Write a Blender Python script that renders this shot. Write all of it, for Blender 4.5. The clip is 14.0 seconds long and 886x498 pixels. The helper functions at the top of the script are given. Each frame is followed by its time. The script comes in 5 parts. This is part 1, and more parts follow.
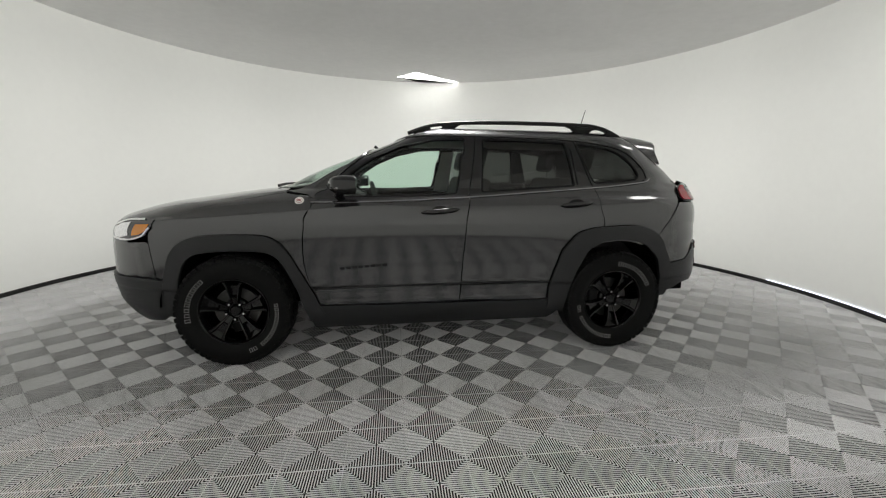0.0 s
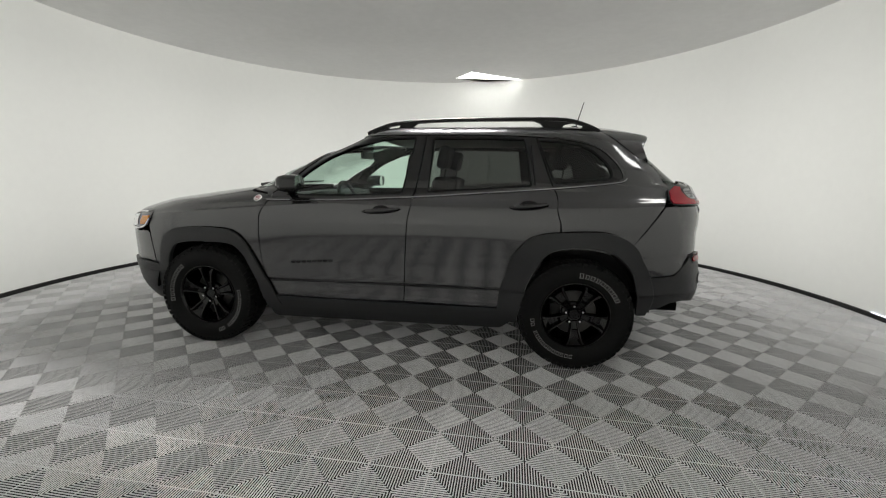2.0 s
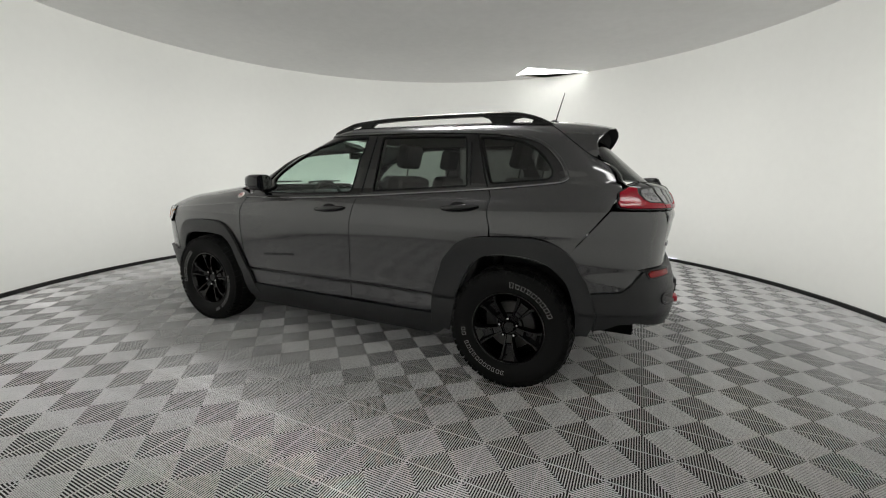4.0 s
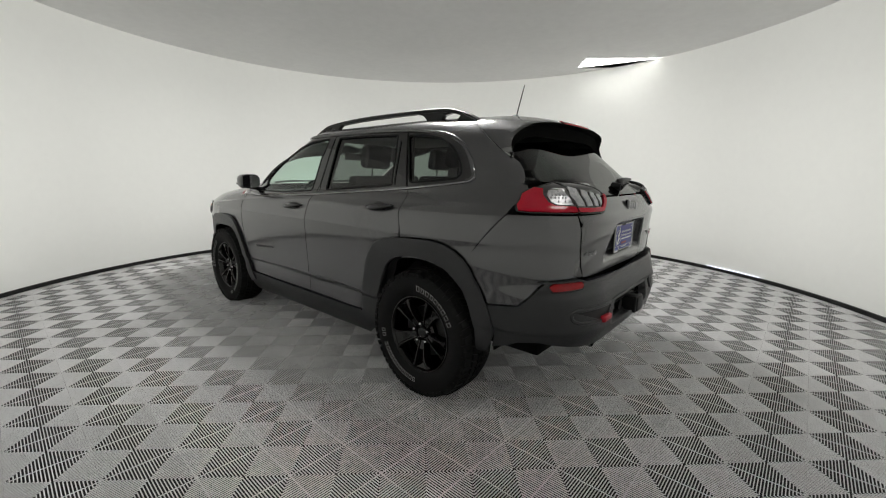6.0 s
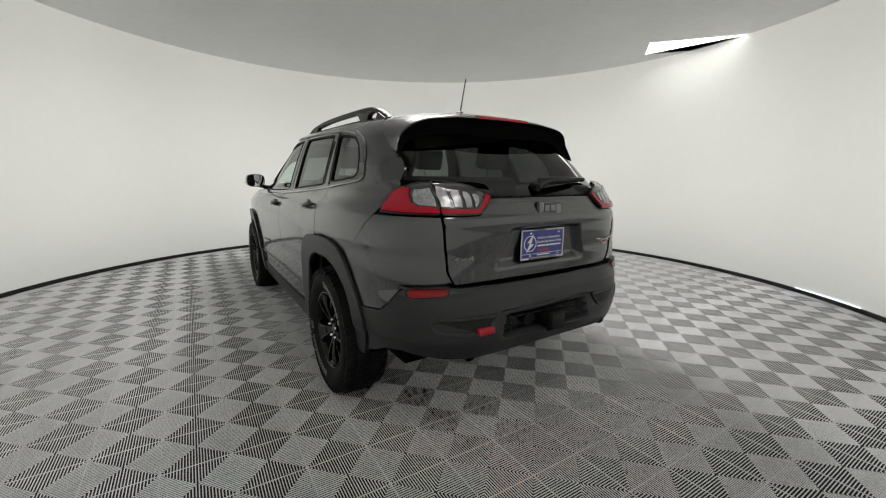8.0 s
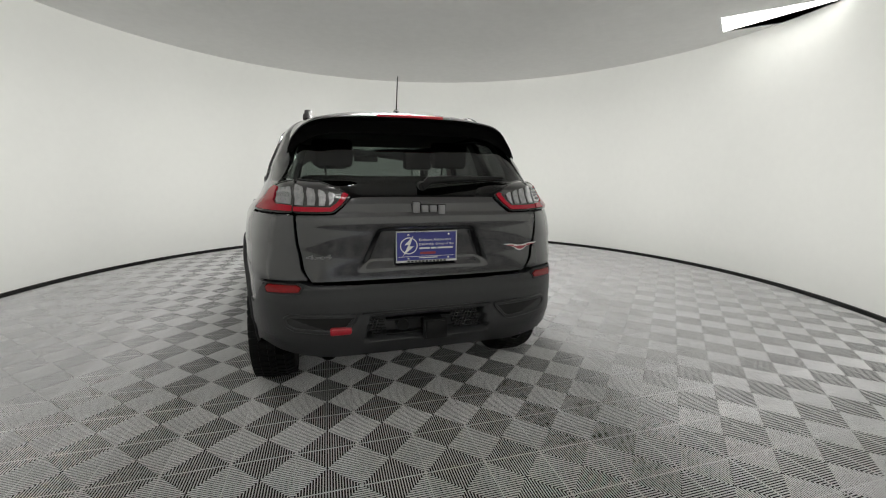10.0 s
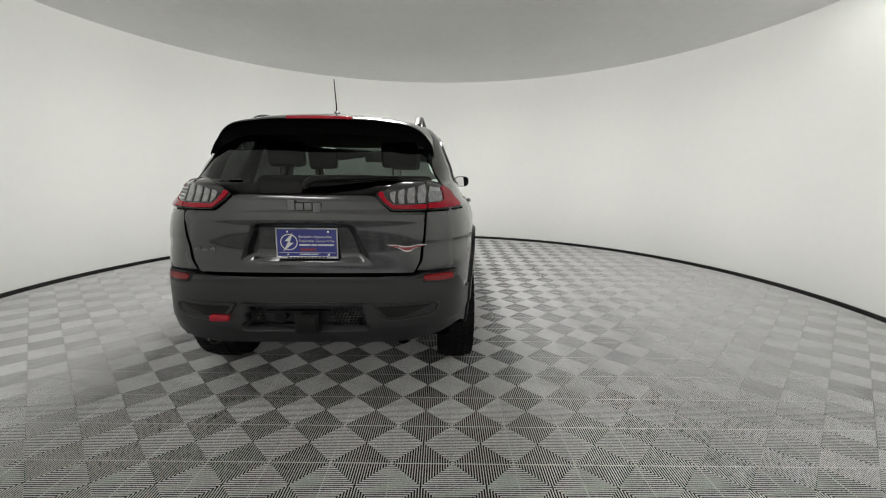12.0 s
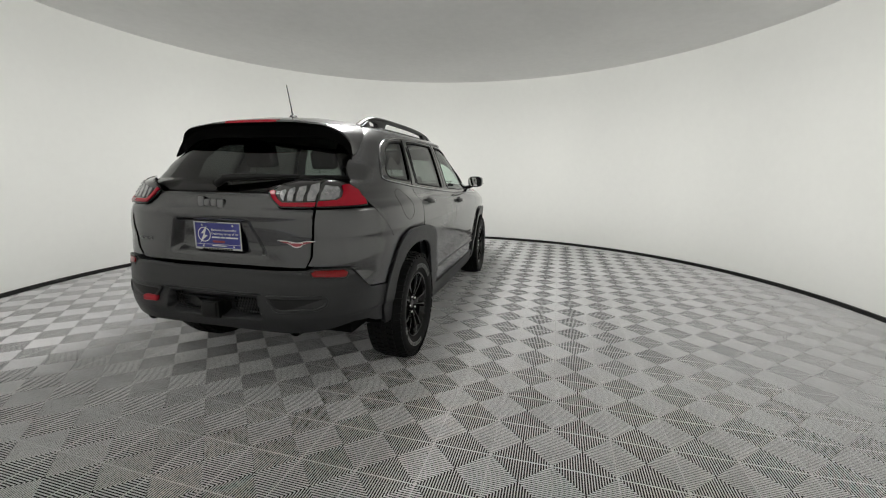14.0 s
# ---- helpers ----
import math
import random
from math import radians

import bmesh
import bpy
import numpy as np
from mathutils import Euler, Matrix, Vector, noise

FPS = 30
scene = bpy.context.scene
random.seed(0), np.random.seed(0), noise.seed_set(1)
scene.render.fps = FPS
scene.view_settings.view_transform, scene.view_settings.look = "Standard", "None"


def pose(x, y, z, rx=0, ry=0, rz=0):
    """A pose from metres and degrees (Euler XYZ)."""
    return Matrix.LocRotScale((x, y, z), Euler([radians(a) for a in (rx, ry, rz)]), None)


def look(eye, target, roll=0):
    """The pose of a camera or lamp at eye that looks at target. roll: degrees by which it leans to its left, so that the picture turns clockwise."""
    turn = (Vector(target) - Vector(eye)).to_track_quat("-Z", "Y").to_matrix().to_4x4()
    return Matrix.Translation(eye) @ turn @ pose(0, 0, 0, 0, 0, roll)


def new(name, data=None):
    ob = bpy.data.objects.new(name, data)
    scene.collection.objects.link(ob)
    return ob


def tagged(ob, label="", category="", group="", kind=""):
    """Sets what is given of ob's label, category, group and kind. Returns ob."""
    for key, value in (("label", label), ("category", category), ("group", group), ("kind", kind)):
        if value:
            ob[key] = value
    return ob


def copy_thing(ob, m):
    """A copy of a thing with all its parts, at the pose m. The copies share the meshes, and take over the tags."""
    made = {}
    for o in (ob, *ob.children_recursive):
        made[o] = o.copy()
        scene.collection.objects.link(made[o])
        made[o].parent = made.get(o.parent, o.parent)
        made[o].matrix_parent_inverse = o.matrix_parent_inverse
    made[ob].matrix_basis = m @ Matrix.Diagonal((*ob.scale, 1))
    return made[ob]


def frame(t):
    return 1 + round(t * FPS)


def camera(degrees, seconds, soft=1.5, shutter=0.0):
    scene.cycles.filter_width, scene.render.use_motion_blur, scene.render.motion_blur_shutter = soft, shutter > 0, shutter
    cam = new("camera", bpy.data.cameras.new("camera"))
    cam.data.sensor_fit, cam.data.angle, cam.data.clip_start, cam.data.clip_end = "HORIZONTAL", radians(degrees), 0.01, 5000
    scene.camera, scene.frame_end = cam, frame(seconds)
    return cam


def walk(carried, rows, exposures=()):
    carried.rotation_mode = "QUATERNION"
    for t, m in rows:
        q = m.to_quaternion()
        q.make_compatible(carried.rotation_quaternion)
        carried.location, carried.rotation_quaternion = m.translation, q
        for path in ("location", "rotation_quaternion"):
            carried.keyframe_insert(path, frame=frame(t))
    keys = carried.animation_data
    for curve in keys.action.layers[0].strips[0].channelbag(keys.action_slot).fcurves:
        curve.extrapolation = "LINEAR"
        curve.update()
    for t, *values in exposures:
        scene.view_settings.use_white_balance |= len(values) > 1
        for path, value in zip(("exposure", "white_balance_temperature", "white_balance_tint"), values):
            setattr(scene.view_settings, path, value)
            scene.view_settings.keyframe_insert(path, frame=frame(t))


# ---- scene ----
cam = camera(95.27, 14.0, soft=1.1)
CX, CY = 0.037, 0.527          # middle of the round room, and of the camera's circle
FLOOR_R, CEIL_Z = 4.36, 3.1


def orbit_pose(t):
    """The camera slides on a circle round the room's middle, looking inwards and a little down."""
    yaw = -7.27 + 8.0464 * t - 0.01182 * (t - 7) ** 2
    a = radians(yaw + 2.776)
    return pose(CX + 4.1907 * math.sin(a), CY - 4.1907 * math.cos(a), 1.2925, 90 - 10.30, -0.615, yaw)


walk(cam, [(k * 0.25, orbit_pose(k * 0.25)) for k in range(57)], exposures=[(0, 0.54), (14, 0.54)])

# ---- light ----
world = bpy.data.worlds.new("world")
world.use_nodes = True
world.node_tree.nodes["Background"].inputs["Color"].default_value = (0.9, 0.92, 1.0, 1)
world.node_tree.nodes["Background"].inputs["Strength"].default_value = 0.02
scene.world = world
PANEL_POWER, ADDED_CENTRE_POWER, ADDED_SIDE_POWER = 5.0, 36.0, 6.0
# twelve unseen fill lamps added outside the wall, glowing through its thin white cloth
for k in range(12):
    a = 2 * math.pi * (k + 0.5) / 12
    lamp_data = bpy.data.lights.new("outer_fill_light", "AREA")
    lamp_data.shape, lamp_data.size, lamp_data.size_y = "RECTANGLE", 2.6, 3.0
    # three are weaker, to darken what the car mirrors on that side
    lamp_data.energy, lamp_data.color = {10: 15.0, 9: 25.0, 11: 24.0}.get(k, 29.5), (1.0, 0.99, 0.965)
    outer_fill = new("outer_fill_light", lamp_data)
    outer_fill.matrix_world = look((CX + 5.3 * math.cos(a), CY + 5.3 * math.sin(a), 1.6), (CX, CY, 1.6))

# ---- materials ----


def material(name, color, rough=0.5, metal=0.0, coat=0.0, noise_scale=0.0, noise_amount=0.15, bump=0.0, bump_scale=200.0,
             emit=0.0, spec=0.5, coat_rough=0.03, per_piece=0.0):
    m = bpy.data.materials.new(name)
    m.use_nodes = True
    nt = m.node_tree
    p = nt.nodes["Principled BSDF"]
    p.inputs["Base Color"].default_value = (*color, 1)
    p.inputs["Roughness"].default_value = rough
    p.inputs["Metallic"].default_value = metal
    p.inputs["Coat Weight"].default_value = coat
    p.inputs["Coat Roughness"].default_value = coat_rough
    p.inputs["Specular IOR Level"].default_value = spec
    tc = nt.nodes.new("ShaderNodeTexCoord")
    if noise_scale:
        n1 = nt.nodes.new("ShaderNodeTexNoise")
        n1.inputs["Scale"].default_value = noise_scale
        n1.inputs["Detail"].default_value = 6
        n2 = nt.nodes.new("ShaderNodeTexNoise")
        n2.inputs["Scale"].default_value = noise_scale * 9
        n2.inputs["Detail"].default_value = 3
        nt.links.new(tc.outputs["Object"], n1.inputs["Vector"])
        nt.links.new(tc.outputs["Object"], n2.inputs["Vector"])
        add = nt.nodes.new("ShaderNodeMath")
        add.operation = "ADD"
        nt.links.new(n1.outputs["Fac"], add.inputs[0])
        nt.links.new(n2.outputs["Fac"], add.inputs[1])
        last = add.outputs[0]
        if per_piece:
            info = nt.nodes.new("ShaderNodeObjectInfo")
            mul = nt.nodes.new("ShaderNodeMath")
            mul.operation = "MULTIPLY_ADD"
            mul.inputs[1].default_value = per_piece
            nt.links.new(info.outputs["Random"], mul.inputs[0])
            nt.links.new(last, mul.inputs[2])
            last = mul.outputs[0]
        ramp = nt.nodes.new("ShaderNodeMapRange")
        ramp.inputs["From Min"].default_value, ramp.inputs["From Max"].default_value = 0.6, 1.4 + per_piece
        ramp.inputs["To Min"].default_value, ramp.inputs["To Max"].default_value = 1 - noise_amount, 1 + noise_amount
        nt.links.new(last, ramp.inputs["Value"])
        mix = nt.nodes.new("ShaderNodeVectorMath")
        mix.operation = "SCALE"
        mix.inputs[0].default_value = color
        nt.links.new(ramp.outputs["Result"], mix.inputs["Scale"])
        nt.links.new(mix.outputs["Vector"], p.inputs["Base Color"])
        rr = nt.nodes.new("ShaderNodeMapRange")
        rr.inputs["From Min"].default_value, rr.inputs["From Max"].default_value = 0.6, 1.4
        rr.inputs["To Min"].default_value, rr.inputs["To Max"].default_value = rough * 0.9, min(1, rough * 1.12)
        nt.links.new(add.outputs[0], rr.inputs["Value"])
        nt.links.new(rr.outputs["Result"], p.inputs["Roughness"])
    if bump:
        nb = nt.nodes.new("ShaderNodeTexNoise")
        nb.inputs["Scale"].default_value = bump_scale
        nb.inputs["Detail"].default_value = 4
        nt.links.new(tc.outputs["Object"], nb.inputs["Vector"])
        b = nt.nodes.new("ShaderNodeBump")
        b.inputs["Strength"].default_value = bump
        b.inputs["Distance"].default_value = 0.002
        nt.links.new(nb.outputs["Fac"], b.inputs["Height"])
        nt.links.new(b.outputs["Normal"], p.inputs["Normal"])
    if emit:
        p.inputs["Emission Color"].default_value = (*color, 1)
        p.inputs["Emission Strength"].default_value = emit
    return m


def glass(name, tint, gloss=0.02):
    """A thin pane: tinted, with the mirror image that glass gives at grazing angles."""
    m = bpy.data.materials.new(name)
    m.use_nodes = True
    nt = m.node_tree
    nt.nodes.remove(nt.nodes["Principled BSDF"])
    out = nt.nodes["Material Output"]
    tr = nt.nodes.new("ShaderNodeBsdfTransparent")
    tr.inputs["Color"].default_value = (*tint, 1)
    gl = nt.nodes.new("ShaderNodeBsdfGlossy")
    gl.inputs["Roughness"].default_value = gloss
    lw = nt.nodes.new("ShaderNodeLayerWeight")
    pw = nt.nodes.new("ShaderNodeMath")
    pw.operation = "POWER"
    pw.inputs[1].default_value = 5.0
    fr = nt.nodes.new("ShaderNodeMath")
    fr.operation = "MULTIPLY_ADD"
    fr.inputs[1].default_value, fr.inputs[2].default_value = 0.93, 0.055
    lw.inputs["Blend"].default_value = 0.5
    nt.links.new(lw.outputs["Facing"], pw.inputs[0])
    nt.links.new(pw.outputs[0], fr.inputs[0])
    mx = nt.nodes.new("ShaderNodeMixShader")
    nt.links.new(fr.outputs[0], mx.inputs[0])
    nt.links.new(tr.outputs[0], mx.inputs[1])
    nt.links.new(gl.outputs[0], mx.inputs[2])
    nt.links.new(mx.outputs[0], out.inputs["Surface"])
    return m


PAINT = material("granite_metallic_paint", (0.024, 0.0242, 0.0268), 0.40, 0.85, 1.0, 900, 0.18, coat_rough=0.09)
PAINT.node_tree.nodes["Principled BSDF"].inputs["Coat IOR"].default_value = 1.85
CLADDING = material("grey_moulded_plastic", (0.019, 0.0196, 0.021), 0.36, spec=0.40, noise_scale=40, noise_amount=0.12, bump=0.25, bump_scale=900)
BLACK_GLOSS = material("gloss_black_trim", (0.004, 0.004, 0.005), 0.08, coat=0.3)
BLACK_SATIN = material("satin_black_trim", (0.006, 0.006, 0.006), 0.42, spec=0.25, noise_scale=60)
RUBBER = material("tyre_rubber", (0.009, 0.009, 0.009), 0.65, spec=0.12, noise_scale=50, noise_amount=0.25, bump=0.2, bump_scale=500)
SEAL = material("black_rubber_seal", (0.005, 0.005, 0.005), 0.6, spec=0.2)
DARK = material("underbody_black", (0.003, 0.003, 0.003), 0.9, spec=0.05, noise_scale=12, noise_amount=0.3)
RIM = material("gloss_black_alloy", (0.0022, 0.0022, 0.0026), 0.14, 0.0, 0.25, spec=0.25)
CHROME = material("chrome", (0.75, 0.75, 0.76), 0.08, 1.0)
STEEL = material("brushed_steel", (0.07, 0.069, 0.067), 0.4, 1.0, noise_scale=80)
WHITE_INK = material("white_lettering", (0.72, 0.72, 0.71), 0.6, noise_scale=90, noise_amount=0.12)
BADGE_GREY = material("grey_badge", (0.19, 0.19, 0.195), 0.3, 0.7)
RED_BADGE = material("red_badge", (0.26, 0.035, 0.05), 0.4)
RED_LENS = material("red_lens", (0.34, 0.003, 0.016), 0.14, coat=0.3, spec=0.3, noise_scale=120, noise_amount=0.1)
RED_REFLECTOR = material("red_reflector", (0.22, 0.002, 0.004), 0.16, spec=0.35, noise_scale=150, noise_amount=0.3)
CLEAR_LENS = material("clear_lens", (0.36, 0.36, 0.37), 0.22, 0.5, 0.6, 60, 0.45, bump=0.5, bump_scale=160)
LAMP_DARK = material("smoked_lamp_housing", (0.02, 0.019, 0.02), 0.15, coat=1.0)
AMBER = material("amber_lens", (0.72, 0.25, 0.008), 0.2, coat=1.0, bump=0.3, bump_scale=300)
RED_HOOK = material("red_tow_hook", (0.36, 0.008, 0.02), 0.35, noise_scale=60)
PLATE_BLUE = material("blue_plate", (0.035, 0.04, 0.24), 0.4, noise_scale=20, noise_amount=0.08)
PLATE_FRAME = material("silver_plate_frame", (0.62, 0.62, 0.64), 0.25, 0.6)
SEAT_CLOTH = material("black_seat_cloth", (0.016, 0.016, 0.017), 0.85, noise_scale=120, bump=0.4, bump_scale=500)
DASH = material("black_dashboard", (0.014, 0.014, 0.015), 0.6, noise_scale=80)
LINER = material("light_headliner", (0.42, 0.41, 0.39), 0.9, noise_scale=150)
GLASS_FRONT = glass("green_tinted_glass", (0.80, 0.93, 0.86))
GLASS_DARK = glass("dark_privacy_glass", (0.22, 0.235, 0.225))
GLASS_REAR = glass("dark_rear_glass", (0.13, 0.14, 0.135))
LAMP_SILVER = material("lamp_reflector", (0.85, 0.85, 0.87), 0.2, 0.9, 1.0, 70, 0.35, bump=0.5, bump_scale=120)
TYRE_INK = material("tyre_white_lettering", (0.30, 0.30, 0.295), 0.7, noise_scale=120, noise_amount=0.25)
DARK_CHROME = material("dark_chrome", (0.30, 0.30, 0.31), 0.15, 1.0)
BADGE_DARK = material("dark_badge", (0.035, 0.035, 0.037), 0.25, 0.6)
MIRROR = material("mirror_glass", (0.8, 0.8, 0.8), 0.02, 1.0)

TILE = material("grey_ribbed_plastic_tile", (0.68, 0.68, 0.685), 0.2, spec=0.9, noise_scale=6, noise_amount=0.15, per_piece=0.35)
# near-black base colour stands for the shade in the gaps between ribs
FLOOR_BASE = material("gap_shade_base", (0.008, 0.008, 0.008), 0.9, noise_scale=3, noise_amount=0.3)
WALL = material("white_cloth_wall", (0.86, 0.87, 0.835), 0.8, noise_scale=1.3, noise_amount=0.025, bump=0.05, bump_scale=60, spec=0.2)
# translucent share, added so the outside fill lamps brighten the wall
shade = WALL.node_tree.nodes.new("ShaderNodeBsdfTranslucent")
shade.inputs["Color"].default_value = (0.86, 0.865, 0.83, 1)
blend = WALL.node_tree.nodes.new("ShaderNodeMixShader")
blend.inputs["Fac"].default_value = 0.4
WALL.node_tree.links.new(WALL.node_tree.nodes["Principled BSDF"].outputs[0], blend.inputs[1])
WALL.node_tree.links.new(shade.outputs[0], blend.inputs[2])
WALL.node_tree.links.new(blend.outputs[0], WALL.node_tree.nodes["Material Output"].inputs["Surface"])
# see-through outer face, added to let the fill lamps' light in
WALL_BACK = glass("see_through_wall_back", (0.9, 0.9, 0.9), 0.8)
CEILING = material("matt_white_ceiling", (0.84, 0.835, 0.83), 0.85, noise_scale=1.1, noise_amount=0.04, bump=0.05, bump_scale=50)
SKIRT = material("black_skirting", (0.006, 0.006, 0.006), 0.35, noise_scale=20)
PANEL_GLOW = material("light_panel_diffuser", (1.0, 0.985, 0.95), 0.5, emit=PANEL_POWER)
GAP_GLOW = material("daylight_gap", (0.82, 0.86, 1.0), 0.5, emit=1.0)
# glow of the two unseen ceiling panels, added to light the room
ADDED_CENTRE_GLOW = material("added_centre_diffuser", (1.0, 0.985, 0.96), 0.5, emit=ADDED_CENTRE_POWER)
ADDED_SIDE_GLOW = material("added_side_diffuser", (1.0, 0.985, 0.96), 0.5, emit=ADDED_SIDE_POWER)
PANEL_FRAME = material("white_panel_frame", (0.8, 0.8, 0.8), 0.4)

# ---- small builders ----


def part(name, bm, mat, parent=None, label="", smooth=35.0):
    me = bpy.data.meshes.new(name)
    bm.to_mesh(me)
    bm.free()
    for m in (mat if isinstance(mat, (list, tuple)) else (mat,)):
        me.materials.append(m)
    if smooth:
        me.shade_smooth()
        me.set_sharp_from_angle(angle=radians(smooth))
    ob = new(name, me)
    if parent is not None:
        ob.parent = parent
    if label:
        ob["label"] = label
    return ob


def box_bm(x0, x1, y0, y1, z0, z1, bevel=0.0, seg=2, bm=None):
    own = bmesh.new()
    bmesh.ops.create_cube(own, size=1)
    for v in own.verts:
        v.co = Vector(((x0 + x1) / 2 + v.co.x * (x1 - x0), (y0 + y1) / 2 + v.co.y * (y1 - y0), (z0 + z1) / 2 + v.co.z * (z1 - z0)))
    if bevel:
        bmesh.ops.bevel(own, geom=list(own.edges), offset=bevel, segments=seg, profile=0.6, affect="EDGES")
    return merge(bm, own)


def merge(bm, own):
    if bm is None:
        return own
    me = bpy.data.meshes.new("tmp")
    own.to_mesh(me)
    own.free()
    bm.from_mesh(me)
    bpy.data.meshes.remove(me)
    return bm


def lathe_bm(profile, steps=48, bm=None, centre=(0, 0, 0), closed=False):
    """Turns (radius, depth) points round the y axis."""
    own = bmesh.new()
    rows = []
    for k in range(steps):
        a = 2 * math.pi * k / steps
        rows.append([own.verts.new((centre[0] + r * math.cos(a), centre[1] + d, centre[2] + r * math.sin(a))) for r, d in profile])
    n = len(profile)
    for k in range(steps):
        for j in range(n if closed else n - 1):
            own.faces.new((rows[k][j], rows[(k + 1) % steps][j], rows[(k + 1) % steps][(j + 1) % n], rows[k][(j + 1) % n]))
    bmesh.ops.recalc_face_normals(own, faces=own.faces)
    return merge(bm, own)


def prism_bm(points, y0, y1, bevel=0.0, bm=None, seg=2):
    """A flat outline in x and z, made thick along y."""
    own = bmesh.new()
    f = own.faces.new([own.verts.new((x, y0, z)) for x, z in points])
    r = bmesh.ops.extrude_face_region(own, geom=[f])
    for v in r["geom"]:
        if isinstance(v, bmesh.types.BMVert):
            v.co.y = y1
    bmesh.ops.recalc_face_normals(own, faces=own.faces)
    if bevel:
        bmesh.ops.bevel(own, geom=list(own.edges), offset=bevel, segments=seg, profile=0.6, affect="EDGES")
    return merge(bm, own)


def tube_bm(points, radius, sides=10, bm=None, flat=1.0):
    """A round bar along a line of points; radius may be a list."""
    own = bmesh.new()
    pts = [Vector(p) for p in points]
    rings = []
    for k, p in enumerate(pts):
        t = (pts[min(k + 1, len(pts) - 1)] - pts[max(k - 1, 0)]).normalized()
        up = Vector((0, 0, 1)) if abs(t.z) < 0.9 else Vector((1, 0, 0))
        s = t.cross(up).normalized()
        u = s.cross(t).normalized()
        r = radius[k] if isinstance(radius, (list, tuple)) else radius
        rings.append([own.verts.new(p + s * (r * math.cos(2 * math.pi * j / sides)) + u * (r * flat * math.sin(2 * math.pi * j / sides))) for j in range(sides)])
    for a, b in zip(rings, rings[1:]):
        for j in range(sides):
            own.faces.new((a[j], a[(j + 1) % sides], b[(j + 1) % sides], b[j]))
    own.faces.new(rings[0][::-1])
    own.faces.new(rings[-1])
    bmesh.ops.recalc_face_normals(own, faces=own.faces)
    return merge(bm, own)


def spline(points, per=6, closed=False):
    """A smooth line through the points."""
    pts = [np.array(p, float) for p in points]
    n = len(pts)
    out = []
    for k in range(n if closed else n - 1):
        if closed:
            p0, p1, p2, p3 = pts[k - 1], pts[k], pts[(k + 1) % n], pts[(k + 2) % n]
        else:
            p0, p1, p2, p3 = pts[max(k - 1, 0)], pts[k], pts[k + 1], pts[min(k + 2, n - 1)]
        for j in range(per):
            u = j / per
            out.append(0.5 * (2 * p1 + (p2 - p0) * u + (2 * p0 - 5 * p1 + 4 * p2 - p3) * u * u + (3 * p1 - p0 - 3 * p2 + p3) * u ** 3))
    if not closed:
        out.append(pts[-1])
    return out


# ---- the round room ----


def ring_wall(name, r_low, r_high, thick, z0, z1, mat, steps=160):
    bm = bmesh.new()
    rows = []
    for k in range(steps):
        c, s = math.cos(2 * math.pi * k / steps), math.sin(2 * math.pi * k / steps)
        rows.append([bm.verts.new((CX + r * c, CY + r * s, z)) for r, z in
                     ((r_low, z0), (r_high, z1), (r_high + thick, z1), (r_low + thick, z0))])
    for k in range(steps):
        a, b = rows[k], rows[(k + 1) % steps]
        for j in range(4):
            bm.faces.new((a[j], a[(j + 1) % 4], b[(j + 1) % 4], b[j]))
    for k, f in enumerate(bm.faces):
        f.material_index = 1 if k % 4 == 2 and isinstance(mat, tuple) else 0
    bmesh.ops.recalc_face_normals(bm, faces=bm.faces)
    return tagged(part(name, bm, mat), kind="structure")


tagged(ring_wall("wall_round", FLOOR_R, 4.27, 0.32, -0.05, CEIL_Z + 0.004, (WALL, WALL_BACK)), "smooth white cloth studio wall hung in a circle", "wall")
tagged(ring_wall("baseboard", FLOOR_R - 0.022, FLOOR_R - 0.022, 0.03, 0.0, 0.045, SKIRT), "narrow black skirting along the round white wall", "baseboard")

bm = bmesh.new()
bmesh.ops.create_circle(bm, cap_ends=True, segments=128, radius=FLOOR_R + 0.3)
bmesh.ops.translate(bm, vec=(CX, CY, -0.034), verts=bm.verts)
floor = tagged(part("floor", bm, FLOOR_BASE, smooth=0), "grey ribbed plastic tile floor over a base darkened for gap shade", "floor", kind="structure")

# ceiling: a round slab with a hole for each light panel
PANEL_AXIS = radians(37.0)
PA = Vector((math.cos(PANEL_AXIS), math.sin(PANEL_AXIS)))
PB = Vector((-PA.y, PA.x))
# first panel is real; the centre and side ones are unseen, added fill
PANELS = [Vector((0.215, 3.965)) + PA * 0.61 + PB * 0.295, Vector((0.26, 0.24)), Vector((3.2, -0.75))]
PANEL_HALF = [(0.61, 0.295), (0.42, 0.42), (0.43, 0.20)]


def panel_corner(c, h, a, b):
    return c + PA * (a * h[0]) + PB * (b * h[1])


from mathutils.geometry import tessellate_polygon
bm = bmesh.new()
rim = [Vector((CX + (FLOOR_R + 0.3) * math.cos(2 * math.pi * k / 128), CY + (FLOOR_R + 0.3) * math.sin(2 * math.pi * k / 128), 0)) for k in range(128)]
holes = [[panel_corner(c, h, a, b).to_3d() for a, b in ((-1, -1), (1, -1), (1, 1), (-1, 1))] for c, h in zip(PANELS, PANEL_HALF)]
flat = rim + [q for h in holes for q in h]
for z in (CEIL_Z, CEIL_Z + 0.12):
    vs = [bm.verts.new((q.x, q.y, z)) for q in flat]
    for tri in tessellate_polygon([rim] + holes):
        bm.faces.new([vs[i] for i in tri])
    n = len(rim)
    for loop in [list(range(n))] + [list(range(n + 4 * k, n + 4 * k + 4)) for k in range(len(holes))]:
        if z == CEIL_Z:
            continue
        bm.verts.ensure_lookup_table()
        for i, j in zip(loop, loop[1:] + loop[:1]):
            bm.faces.new((bm.verts[i], bm.verts[j], vs[j], vs[i]))
